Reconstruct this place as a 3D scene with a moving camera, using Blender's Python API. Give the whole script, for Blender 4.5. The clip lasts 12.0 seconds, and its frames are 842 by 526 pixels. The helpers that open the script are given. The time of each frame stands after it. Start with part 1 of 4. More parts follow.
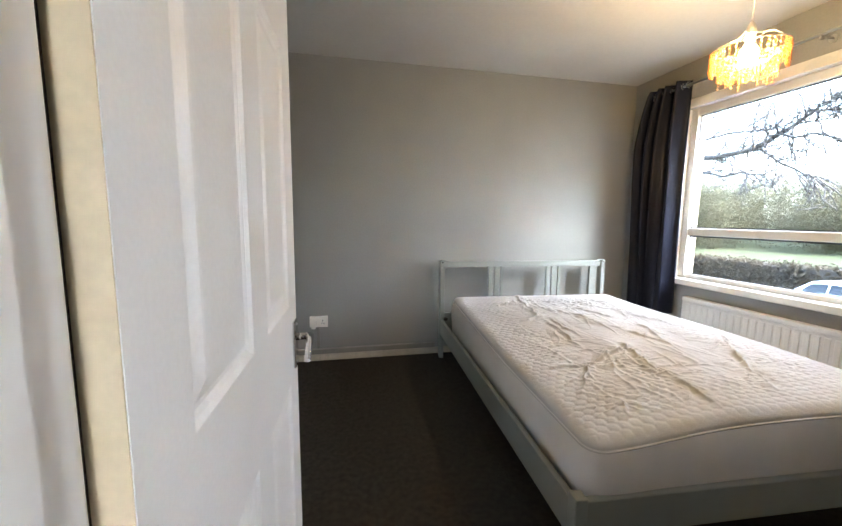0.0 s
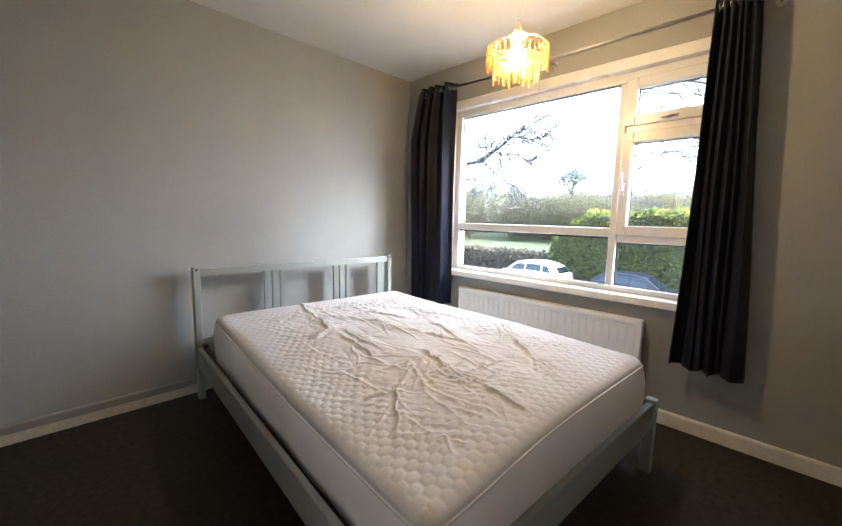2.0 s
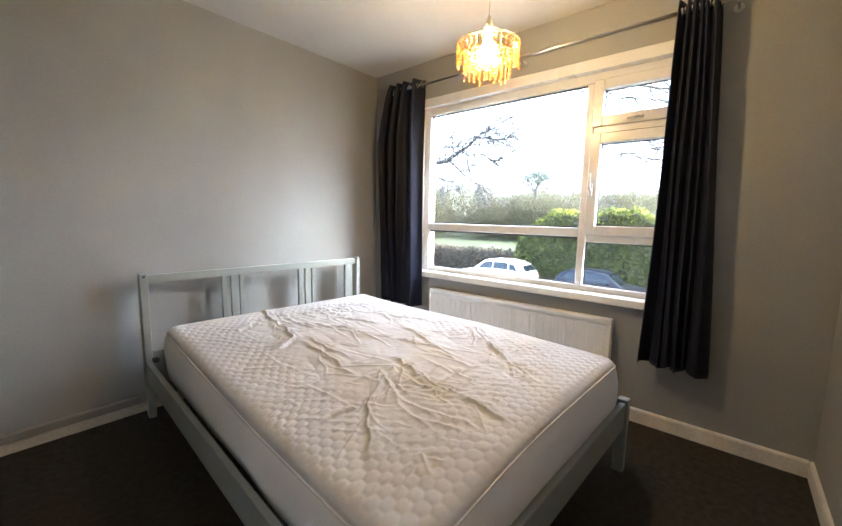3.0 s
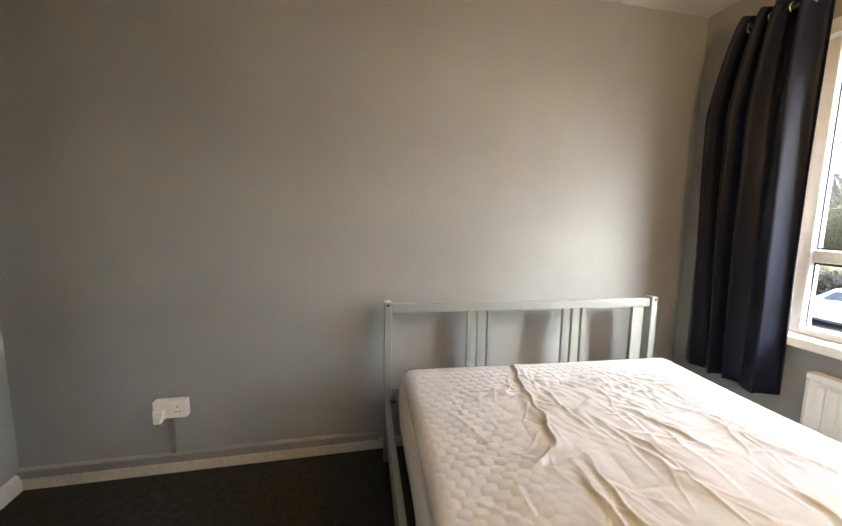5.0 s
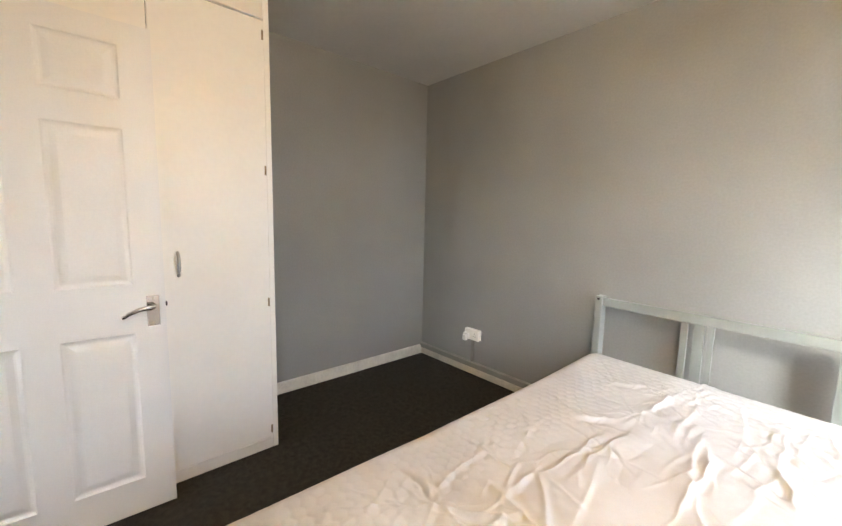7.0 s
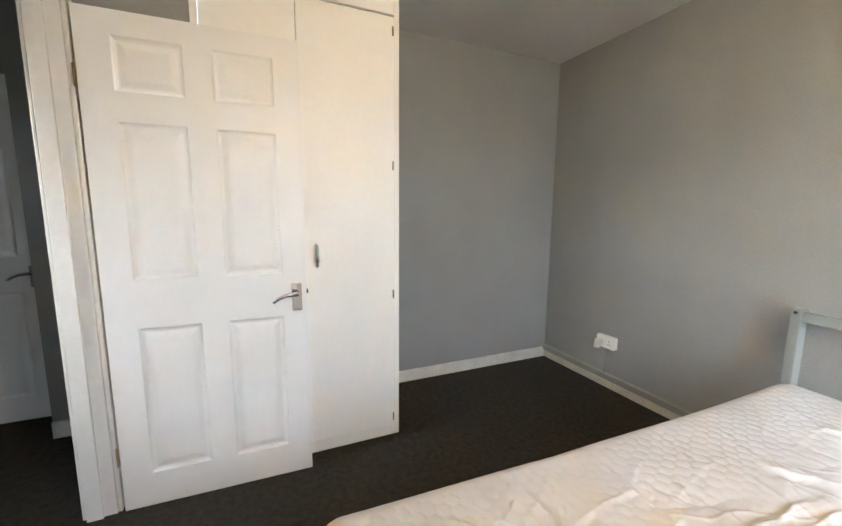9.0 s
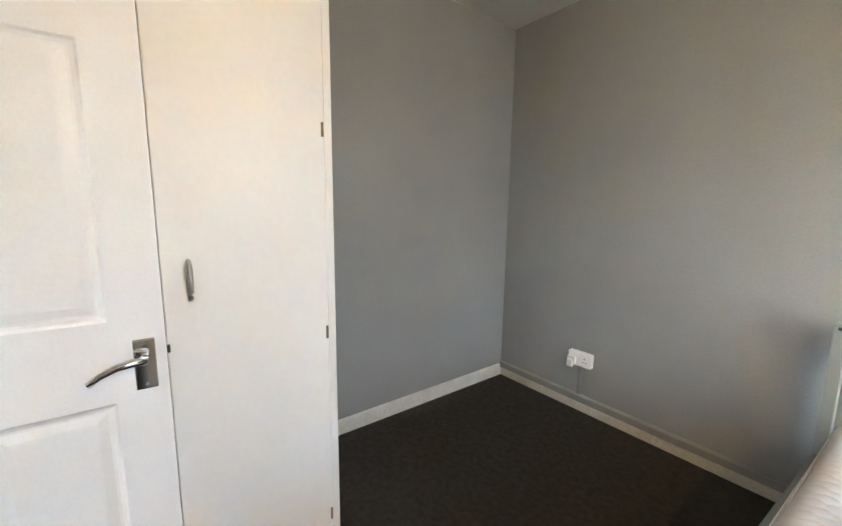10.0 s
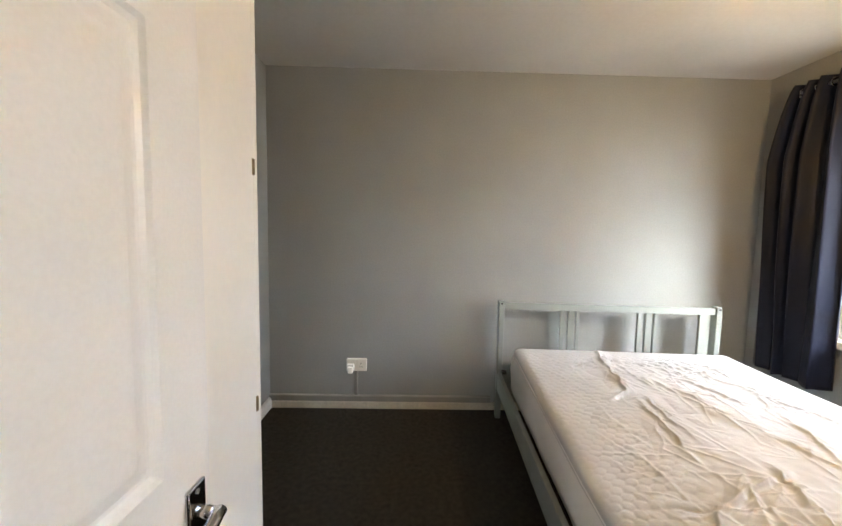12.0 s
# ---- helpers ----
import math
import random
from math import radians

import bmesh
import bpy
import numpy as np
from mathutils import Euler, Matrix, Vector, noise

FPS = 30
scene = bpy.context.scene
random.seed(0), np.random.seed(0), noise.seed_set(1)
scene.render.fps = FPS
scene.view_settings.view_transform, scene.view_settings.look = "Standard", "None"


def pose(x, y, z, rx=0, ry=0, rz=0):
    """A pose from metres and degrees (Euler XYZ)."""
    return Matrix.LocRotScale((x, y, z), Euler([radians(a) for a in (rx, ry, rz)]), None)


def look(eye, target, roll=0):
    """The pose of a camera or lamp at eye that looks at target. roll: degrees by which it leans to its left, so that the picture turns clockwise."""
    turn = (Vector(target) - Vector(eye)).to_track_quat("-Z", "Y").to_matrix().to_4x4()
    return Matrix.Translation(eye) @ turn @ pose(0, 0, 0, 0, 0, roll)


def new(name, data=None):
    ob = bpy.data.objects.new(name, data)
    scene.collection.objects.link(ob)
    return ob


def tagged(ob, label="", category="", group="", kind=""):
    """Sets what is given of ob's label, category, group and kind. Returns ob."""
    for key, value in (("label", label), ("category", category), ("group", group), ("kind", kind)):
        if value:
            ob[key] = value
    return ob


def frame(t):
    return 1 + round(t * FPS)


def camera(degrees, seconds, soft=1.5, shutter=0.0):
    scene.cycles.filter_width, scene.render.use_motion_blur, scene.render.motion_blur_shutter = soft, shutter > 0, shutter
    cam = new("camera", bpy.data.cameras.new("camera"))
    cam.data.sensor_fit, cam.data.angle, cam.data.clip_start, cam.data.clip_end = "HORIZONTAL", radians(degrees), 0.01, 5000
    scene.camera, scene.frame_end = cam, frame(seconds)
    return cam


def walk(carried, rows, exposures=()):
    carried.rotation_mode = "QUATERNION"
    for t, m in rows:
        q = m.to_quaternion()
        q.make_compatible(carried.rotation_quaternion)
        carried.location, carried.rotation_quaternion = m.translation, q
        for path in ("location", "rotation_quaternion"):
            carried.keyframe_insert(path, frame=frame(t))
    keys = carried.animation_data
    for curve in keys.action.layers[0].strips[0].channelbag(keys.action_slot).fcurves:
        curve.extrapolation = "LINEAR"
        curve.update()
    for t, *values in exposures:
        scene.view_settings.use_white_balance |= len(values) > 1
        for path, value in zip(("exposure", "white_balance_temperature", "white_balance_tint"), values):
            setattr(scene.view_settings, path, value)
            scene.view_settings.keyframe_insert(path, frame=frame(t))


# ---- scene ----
cam = camera(97.2, 12.0)

PATH = [
    (0, (0.855, -3.176, 1.215), (1.268, -1.234, 0.977), 0.6),
    (0.5, (0.914, -2.965, 1.224), (1.698, -1.141, 0.979), 1.1),
    (1, (0.971, -2.838, 1.222), (2.016, -1.152, 0.970), 1.2),
    (1.5, (1.025, -2.768, 1.204), (2.275, -1.227, 0.960), 1.3),
    (2, (1.064, -2.733, 1.205), (2.469, -1.332, 0.957), 1.3),
    (2.5, (1.092, -2.720, 1.214), (2.590, -1.419, 0.963), 1.3),
    (2.7, (1.099, -2.715, 1.211), (2.626, -1.447, 0.961), 1.2),
    (4.3, (1.305, -2.125, 1.270), (2.370, -0.455, 1.036), 0.7),
    (4.5, (1.346, -2.044, 1.285), (2.229, -0.267, 1.043), 0.8),
    (5, (1.459, -1.940, 1.288), (1.886, -0.002, 1.038), 0.9),
    (5.5, (1.720, -2.050, 1.308), (1.583, -0.072, 1.054), 0.9),
    (6, (2.046, -2.233, 1.306), (1.324, -0.382, 1.081), 1.5),
    (6.5, (2.388, -2.307, 1.305), (1.199, -0.716, 1.076), 1.7),
    (7, (2.590, -2.347, 1.282), (1.108, -1.023, 1.049), 1.3),
    (7.5, (2.668, -2.356, 1.286), (1.045, -1.215, 1.032), 1.5),
    (7.7, (2.674, -2.362, 1.288), (1.012, -1.282, 1.031), 1.5),
    (9.3, (2.333, -2.287, 1.272), (0.510, -1.500, 0.995), 0.4),
    (9.5, (2.182, -2.253, 1.269), (0.391, -1.405, 0.998), 0.3),
    (10, (1.809, -2.153, 1.262), (0.229, -0.961, 0.970), 0.7),
    (10.5, (1.484, -2.077, 1.287), (0.276, -0.511, 0.993), 1.2),
    (11, (1.275, -2.159, 1.292), (0.596, -0.298, 1.013), 1.3),
    (11.5, (1.161, -2.372, 1.303), (0.998, -0.391, 1.080), 1.3),
    (12, (1.061, -2.719, 1.343), (1.100, -0.726, 1.172), 1.2),
]
EXPOSURES = [(0, 4.72, 5560, 6), (0.5, 4.5, 5510, 7), (2.7, 4.65, 5610, 8), (4.5, 4.5, 5960, 8), (5.5, 4.95, 6310, 9), (7.2, 5.02, 6010, 7), (9.5, 5.15, 5610, 4), (11, 5.15, 5610, 4), (12, 4.92, 5860, 6)]
walk(cam, [(t, look(eye, target, roll)) for t, eye, target, roll in PATH], EXPOSURES)

# ---- light ----
world = bpy.data.worlds.new("sky")
scene.world = world
world.use_nodes = True
wn, wl = world.node_tree.nodes, world.node_tree.links
sky = wn.new("ShaderNodeTexSky")
sky.sky_type, sky.sun_disc = "NISHITA", False
sky.sun_elevation, sky.sun_rotation = radians(35), radians(158)
sky.air_density, sky.dust_density = 1.0, 2.5
hsv = wn.new("ShaderNodeHueSaturation")
hsv.inputs["Saturation"].default_value = 0.7
wl.new(sky.outputs[0], hsv.inputs["Color"])
wl.new(hsv.outputs[0], wn["Background"].inputs["Color"])
wn["Background"].inputs["Strength"].default_value = 0.15
sun_data = bpy.data.lights.new("sun", "SUN")
sun_data.energy, sun_data.angle, sun_data.color = 0.55, radians(45), (1.0, 0.975, 0.94)
sun = new("sun", sun_data)
sun.matrix_world = look((0, 0, 20), (-3.07, 7.60, 14.26))


# ---- materials ----
def nodes_of(name):
    m = bpy.data.materials.new(name)
    m.use_nodes = True
    return m, m.node_tree.nodes, m.node_tree.links, m.node_tree.nodes["Principled BSDF"]


def surface(name, color, rough=0.5, var=0.06, scale=3.0, grain=120.0, bump=0.05, metal=0.0, second=None, rough_var=0.1, dist=0.002, random_tint=0.0):
    """A procedural surface: base colour with broad stains and fine grain, uneven gloss, fine relief."""
    m, n, l, p = nodes_of(name)
    co = n.new("ShaderNodeTexCoord")
    big, fine = n.new("ShaderNodeTexNoise"), n.new("ShaderNodeTexNoise")
    big.inputs["Scale"].default_value, big.inputs["Detail"].default_value = scale, 6
    fine.inputs["Scale"].default_value, fine.inputs["Detail"].default_value = grain, 3
    for t in (big, fine):
        l.new(co.outputs["Object"], t.inputs["Vector"])
    mix = n.new("ShaderNodeMixRGB")
    c2 = second or tuple(max(0.0, c * (1 - 2.2 * var)) for c in color)
    mix.inputs[1].default_value, mix.inputs[2].default_value = (*color, 1), (*c2, 1)
    ramp = n.new("ShaderNodeMapRange")
    ramp.inputs[1].default_value, ramp.inputs[2].default_value = 0.35, 0.7
    l.new(big.outputs[0], ramp.inputs[0])
    l.new(ramp.outputs[0], mix.inputs[0])
    mul = n.new("ShaderNodeMixRGB")
    mul.blend_type, mul.inputs[0].default_value = "MULTIPLY", 1.0
    gr = n.new("ShaderNodeMapRange")
    gr.inputs[1].default_value, gr.inputs[2].default_value = 0.3, 0.7
    gr.inputs[3].default_value, gr.inputs[4].default_value = 1 - var, 1 + var
    l.new(fine.outputs[0], gr.inputs[0])
    l.new(mix.outputs[0], mul.inputs[1])
    l.new(gr.outputs[0], mul.inputs[2])
    out = mul.outputs[0]
    if random_tint:
        oi, mr, mm = n.new("ShaderNodeObjectInfo"), n.new("ShaderNodeMapRange"), n.new("ShaderNodeMixRGB")
        mr.inputs[3].default_value, mr.inputs[4].default_value = 1 - random_tint, 1 + random_tint
        mm.blend_type, mm.inputs[0].default_value = "MULTIPLY", 1.0
        l.new(oi.outputs["Random"], mr.inputs[0])
        l.new(out, mm.inputs[1])
        l.new(mr.outputs[0], mm.inputs[2])
        out = mm.outputs[0]
    l.new(out, p.inputs["Base Color"])
    rr = n.new("ShaderNodeMapRange")
    rr.inputs[3].default_value, rr.inputs[4].default_value = max(0.02, rough - rough_var), min(1, rough + rough_var)
    l.new(big.outputs[0], rr.inputs[0])
    l.new(rr.outputs[0], p.inputs["Roughness"])
    p.inputs["Metallic"].default_value = metal
    if bump:
        b = n.new("ShaderNodeBump")
        b.inputs["Strength"].default_value, b.inputs["Distance"].default_value = bump, dist
        l.new(fine.outputs[0], b.inputs["Height"])
        l.new(b.outputs[0], p.inputs["Normal"])
    return m


GREY_WALL = surface("grey_wall_paint", (0.295, 0.297, 0.286), 0.75, 0.045, 1.6, 90, 0.3)
CEILING_PAINT = surface("ceiling_paint", (0.56, 0.55, 0.525), 0.85, 0.03, 2.0, 60, 0.3)
# Warm tint stands in for warm lamplight missing from the hall.
HALL_WALL = surface("hall_wall_paint", (0.56, 0.52, 0.45), 0.75, 0.03, 1.6, 90, 0.2)
WHITE_GLOSS = surface("white_gloss_paint", (0.78, 0.77, 0.74), 0.32, 0.025, 5, 40, 0.12)
DOOR_WHITE = surface("white_door_paint", (0.82, 0.815, 0.80), 0.38, 0.02, 4, 160, 0.10)
CREAM_PAINT = surface("cream_cupboard_paint", (0.87, 0.85, 0.80), 0.42, 0.012, 3, 50, 0.06)
# Skirting paint made darker and warmer for the dim lamplit north wall.
DIM_SKIRT_PAINT = surface("dim_warm_skirting_paint", (0.58, 0.53, 0.44), 0.45, 0.10, 7, 60, 0.15)
SKIRT_PAINT = surface("skirting_paint", (0.70, 0.68, 0.63), 0.45, 0.08, 9, 60, 0.15)
GREY_BED = surface("grey_bed_paint", (0.255, 0.272, 0.255), 0.42, 0.03, 5, 200, 0.06)
UPVC = surface("white_upvc", (0.64, 0.64, 0.635), 0.28, 0.02, 4, 80, 0.03)
RADIATOR_WHITE = surface("radiator_enamel", (0.74, 0.74, 0.72), 0.32, 0.03, 5, 80, 0.04)
CARPET = surface("brown_carpet", (0.029, 0.0225, 0.017), 0.95, 0.28, 34, 380, 1.0, dist=0.006)
CURTAIN = surface("charcoal_curtain_satin", (0.0058, 0.0080, 0.0215), 0.5, 0.10, 6, 500, 0.25)
CURTAIN.node_tree.nodes["Principled BSDF"].inputs["Specular IOR Level"].default_value = 0.2
CURTAIN.node_tree.nodes["Principled BSDF"].inputs["Sheen Weight"].default_value = 0.05
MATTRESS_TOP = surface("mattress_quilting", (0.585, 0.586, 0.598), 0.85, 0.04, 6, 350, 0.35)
# Border set lighter than the top to make up for missing bounced light.
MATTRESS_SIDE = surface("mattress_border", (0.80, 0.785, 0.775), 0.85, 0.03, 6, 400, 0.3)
PIPING = surface("mattress_piping", (0.60, 0.585, 0.585), 0.8, 0.03, 6, 400, 0.2)
CHROME = surface("chrome", (0.62, 0.62, 0.63), 0.07, 0.02, 8, 80, 0.0, metal=1.0, rough_var=0.03)
STEEL = surface("brushed_steel", (0.50, 0.49, 0.47), 0.32, 0.05, 20, 300, 0.05, metal=1.0)
BRASS = surface("dull_brass", (0.36, 0.29, 0.18), 0.4, 0.1, 30, 200, 0.1, metal=1.0)
WHITE_PLASTIC = surface("white_plastic", (0.78, 0.76, 0.71), 0.35, 0.02, 10, 100, 0.02)
DARK_PLASTIC = surface("dark_plastic", (0.03, 0.03, 0.03), 0.5, 0.1, 10, 100, 0.05)
# Cream edge tinted tan to carry the hall's warm light in its colour.
EDGE_PAINT = surface("warm_tinted_edge_paint", (0.74, 0.62, 0.43), 0.5, 0.05, 4, 80, 0.1)
GAP_SHADE = surface("dark_gap_shade", (0.035, 0.022, 0.014), 0.9, 0.2, 20, 200, 0.3)
RUBBER = surface("black_gasket", (0.03, 0.03, 0.035), 0.6, 0.1, 10, 100, 0.05)
# Face darkened and lid edge paled: shade and highlight put into the paint.
TRUNKING = surface("shaded_gloss_trunking", (0.24, 0.235, 0.215), 0.4, 0.04, 5, 90, 0.1)
TRUNK_LID = surface("highlight_trunking_lid", (0.36, 0.345, 0.31), 0.4, 0.08, 8, 90, 0.1)
SLAT_WOOD = surface("pine_slat", (0.42, 0.31, 0.19), 0.6, 0.1, 3, 90, 0.15)


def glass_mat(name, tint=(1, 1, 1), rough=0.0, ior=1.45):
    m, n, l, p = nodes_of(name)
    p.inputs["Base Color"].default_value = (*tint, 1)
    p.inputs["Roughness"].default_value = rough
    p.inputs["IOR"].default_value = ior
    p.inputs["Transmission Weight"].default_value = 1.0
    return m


# Tint dims the bright view outside; shadowless panes still let daylight in undimmed.
PANE = glass_mat("dimming_window_glass", (0.80, 0.81, 0.805))


def glow_mat(name, color, strength):
    m, n, l, p = nodes_of(name)
    p.inputs["Base Color"].default_value = (*color, 1)
    p.inputs["Emission Color"].default_value = (*color, 1)
    p.inputs["Emission Strength"].default_value = strength
    return m


BULB = glow_mat("lit_bulb", (1.0, 0.62, 0.25), 31.0)


# ---- mesh helpers ----
def add_box(bm, lo, hi, bevel=0.0, seg=1):
    """Adds a box to bm, its edges rounded by bevel."""
    vs = [bm.verts.new((x, y, z)) for x in (lo[0], hi[0]) for y in (lo[1], hi[1]) for z in (lo[2], hi[2])]
    fs = [bm.faces.new([vs[i] for i in q]) for q in ((0, 1, 3, 2), (4, 6, 7, 5), (0, 4, 5, 1), (2, 3, 7, 6), (0, 2, 6, 4), (1, 5, 7, 3))]
    if bevel:
        es = list({e for f in fs for e in f.edges})
        bmesh.ops.bevel(bm, geom=es, offset=bevel, segments=seg, affect="EDGES", profile=0.5, clamp_overlap=True)
    return bm


def add_tube(bm, a, b, r0, r1=None, n=12, caps=True):
    """Adds a tapered round bar from a to b."""
    a, b = Vector(a), Vector(b)
    r1 = r0 if r1 is None else r1
    q = (b - a).to_track_quat("Z", "Y")
    rings = []
    for c, r in ((a, r0), (b, r1)):
        rings.append([bm.verts.new(c + q @ Vector((r * math.cos(k * math.tau / n), r * math.sin(k * math.tau / n), 0))) for k in range(n)])
    for k in range(n):
        f = bm.faces.new((rings[0][k], rings[0][(k + 1) % n], rings[1][(k + 1) % n], rings[1][k]))
        f.smooth = True
    if caps:
        bm.faces.new(rings[0][::-1])
        bm.faces.new(rings[1])
    return bm


def add_sweep(bm, pts, r, n=8):
    """Adds a round bar along the points pts; r is one radius or one for each point."""
    pts = [Vector(p) for p in pts]
    rs = r if isinstance(r, (list, tuple)) else [r] * len(pts)
    rings = []
    for i, p in enumerate(pts):
        d = (pts[min(i + 1, len(pts) - 1)] - pts[max(i - 1, 0)]).normalized()
        up = Vector((0, 0, 1)) if abs(d.z) < 0.9 else Vector((1, 0, 0))
        s = d.cross(up).normalized()
        u = s.cross(d)
        rings.append([bm.verts.new(p + rs[i] * (math.cos(k * math.tau / n) * s + math.sin(k * math.tau / n) * u)) for k in range(n)])
    for a, b in zip(rings, rings[1:]):
        for k in range(n):
            f = bm.faces.new((a[k], a[(k + 1) % n], b[(k + 1) % n], b[k]))
            f.smooth = True
    bm.faces.new(rings[0][::-1])
    bm.faces.new(rings[-1])
    return bm


def add_lathe(bm, prof, n=24, at=(0, 0, 0)):
    """Adds a body turned about z from (radius, height) pairs."""
    at = Vector(at)
    rings = [[bm.verts.new(at + Vector((r * math.cos(k * math.tau / n), r * math.sin(k * math.tau / n), z))) for k in range(n)] for r, z in prof]
    for a, b in zip(rings, rings[1:]):
        for k in range(n):
            f = bm.faces.new((a[k], a[(k + 1) % n], b[(k + 1) % n], b[k]))
            f.smooth = True
    bm.faces.new(rings[0][::-1])
    bm.faces.new(rings[-1])
    return bm


def link_mesh(name, bm, mat, parent=None, label=""):
    bmesh.ops.recalc_face_normals(bm, faces=bm.faces)
    me = bpy.data.meshes.new(name)
    bm.to_mesh(me)
    bm.free()
    me.materials.append(mat)
    ob = new(name, me)
    if parent:
        ob.parent = parent
    if label:
        ob["label"] = label
    return ob


def part(name, bm, mat, parent, label=""):
    """Links bm as one mesh part under a thing or a part."""
    return link_mesh(name, bm, mat, parent, label)


def box(name, lo, hi, mat, parent=None, bevel=0.002, label="", seg=1):
    return link_mesh(name, add_box(bmesh.new(), lo, hi, bevel, seg), mat, parent, label)


def thing(name, m, label, category, group="", kind=""):
    """An empty at the base of a thing, which parents its parts."""
    ob = new(name)
    ob.empty_display_size = 0.1
    ob.matrix_world = m
    return tagged(ob, label, category, group, kind)


# ---- the room: x east, y north; the north-west corner is the origin ----
XE, YS, H = 3.60, -2.92, 2.475
WT = 0.10
DOOR_X0, DOOR_X1, DOOR_H = 0.690, 1.452, 2.00
YE, NIB = -3.06, 1.62
WIN_Y0, WIN_Y1, WIN_Z0, WIN_Z1 = -2.49, -0.565, 0.72, 2.11
CUP_X, CUP_Y0, CUP_Y1 = 0.605, -2.535, -1.622
HALL_S, HALL_E, HALL_W = -4.40, 1.62, -0.40


def wall(name, boxes, mat, label):
    bm = bmesh.new()
    for lo, hi in boxes:
        add_box(bm, lo, hi)
    return tagged(link_mesh(name, bm, mat), label, "wall", kind="structure")


wall("wall_north", [((-WT, 0, -0.02), (XE + 0.16, WT, H))], GREY_WALL, "plain grey painted bedroom wall behind the headboard")
wall("wall_west", [((-WT, CUP_Y1 - 0.3, -0.02), (0, 0, H))], GREY_WALL, "plain grey painted wall of the alcove beside the cupboard")
wall("wall_east", [
    ((XE, YE - WT, -0.02), (XE + 0.16, 0, WIN_Z0)),
    ((XE, YE - WT, WIN_Z1 + 0.07), (XE + 0.16, 0, H)),
    ((XE, YE - WT, WIN_Z0), (XE + 0.16, WIN_Y0, WIN_Z1 + 0.07)),
    ((XE, WIN_Y1 + 0.024, WIN_Z0), (XE + 0.16, 0, WIN_Z1 + 0.07))], GREY_WALL, "grey painted outer wall with a wide window opening")
wall("wall_south", [
    ((DOOR_X1 + 0.03, YS - WT, -0.02), (NIB, YS, H)),
    ((NIB, YE - WT, -0.02), (XE, YE, H)),
    ((DOOR_X0 - 0.03, YS - WT, DOOR_H + 0.03), (DOOR_X1 + 0.03, YS, H)),
    ((HALL_W, YS - WT, -0.02), (DOOR_X0 - 0.03, YS, H))], GREY_WALL, "grey painted wall with the bedroom doorway")
wall("wall_return", [((CUP_X - 0.09, YS, -0.02), (CUP_X - 0.01, CUP_Y0 - 0.002, H))], GREY_WALL, "short grey wall return behind the open door")
tagged(box("floor", (-WT, YE, -0.06), (XE, 0, 0.0), CARPET, bevel=0), "dark brown fitted bedroom carpet with short pile", "carpet", kind="structure")
tagged(box("ceiling", (-WT, YE - WT, H), (XE + 0.16, WT, H + 0.12), CEILING_PAINT, bevel=0), "plain white painted bedroom ceiling", "ceiling", kind="structure")

# hall outside the door
tagged(box("floor_hall", (HALL_W - 0.1, HALL_S - 0.1, -0.062), (HALL_E + 0.1, YS, -0.002), CARPET, bevel=0), "dark brown hall carpet", "carpet", kind="structure")
tagged(box("ceiling_hall", (HALL_W - 0.1, HALL_S - 0.1, H - 0.03), (HALL_E + 0.1, YS - WT, H + 0.12), CEILING_PAINT, bevel=0), "plain white hall ceiling", "ceiling", kind="structure")
# Unseen opening added in this wall to let daylight into the hall.
wall("wall_hall_south", [((HALL_W, HALL_S - 0.1, -0.02), (HALL_E, HALL_S, 1.4)), ((HALL_W, HALL_S - 0.1, 1.9), (HALL_E, HALL_S, H - 0.03)), ((HALL_W, HALL_S - 0.1, 1.4), (1.08, HALL_S, 1.9)), ((1.3, HALL_S - 0.1, 1.4), (HALL_E, HALL_S, 1.9))], HALL_WALL, "plain painted hall wall with an added unseen daylight opening")
wall("wall_hall_east", [((HALL_E, HALL_S - 0.1, -0.02), (HALL_E + 0.1, YS - WT, H - 0.03))], HALL_WALL, "plain painted end wall of the hall")
wall("wall_hall_west", [((HALL_W - 0.1, HALL_S - 0.1, -0.02), (HALL_W, YS, H - 0.03)), ((HALL_W, -3.42, -0.02), (-0.10, YS - WT, H - 0.03))], GREY_WALL, "grey hall wall with a projecting corner")


def skirting(name, a, b, inward, h, mat, label, d=0.015):
    """A skirting board from a to b on the floor; inward is the side that it stands out to."""
    bm = bmesh.new()
    (ax, ay), (bx, by), (nx, ny) = a, b, inward
    prof = ((0, 0), (d, 0), (d, h - 0.012), (d * 0.75, h - 0.004), (d * 0.35, h), (0, h))
    r0 = [bm.verts.new((ax + nx * u, ay + ny * u, z)) for u, z in prof]
    r1 = [bm.verts.new((bx + nx * u, by + ny * u, z)) for u, z in prof]
    for k in range(len(prof)):
        bm.faces.new((r0[k], r0[(k + 1) % len(prof)], r1[(k + 1) % len(prof)], r1[k]))
    bm.faces.new(r0[::-1])
    bm.faces.new(r1)
    return tagged(link_mesh(name, bm, mat), label, "skirting", kind="structure")


skirting("baseboard_north", (0.0, 0), (XE, 0), (0, -1), 0.056, DIM_SKIRT_PAINT, "low off-white skirting board under painted cable trunking")
skirting("baseboard_west", (0, CUP_Y1), (0, -0.016), (1, 0), 0.085, SKIRT_PAINT, "off-white painted skirting board of the alcove")
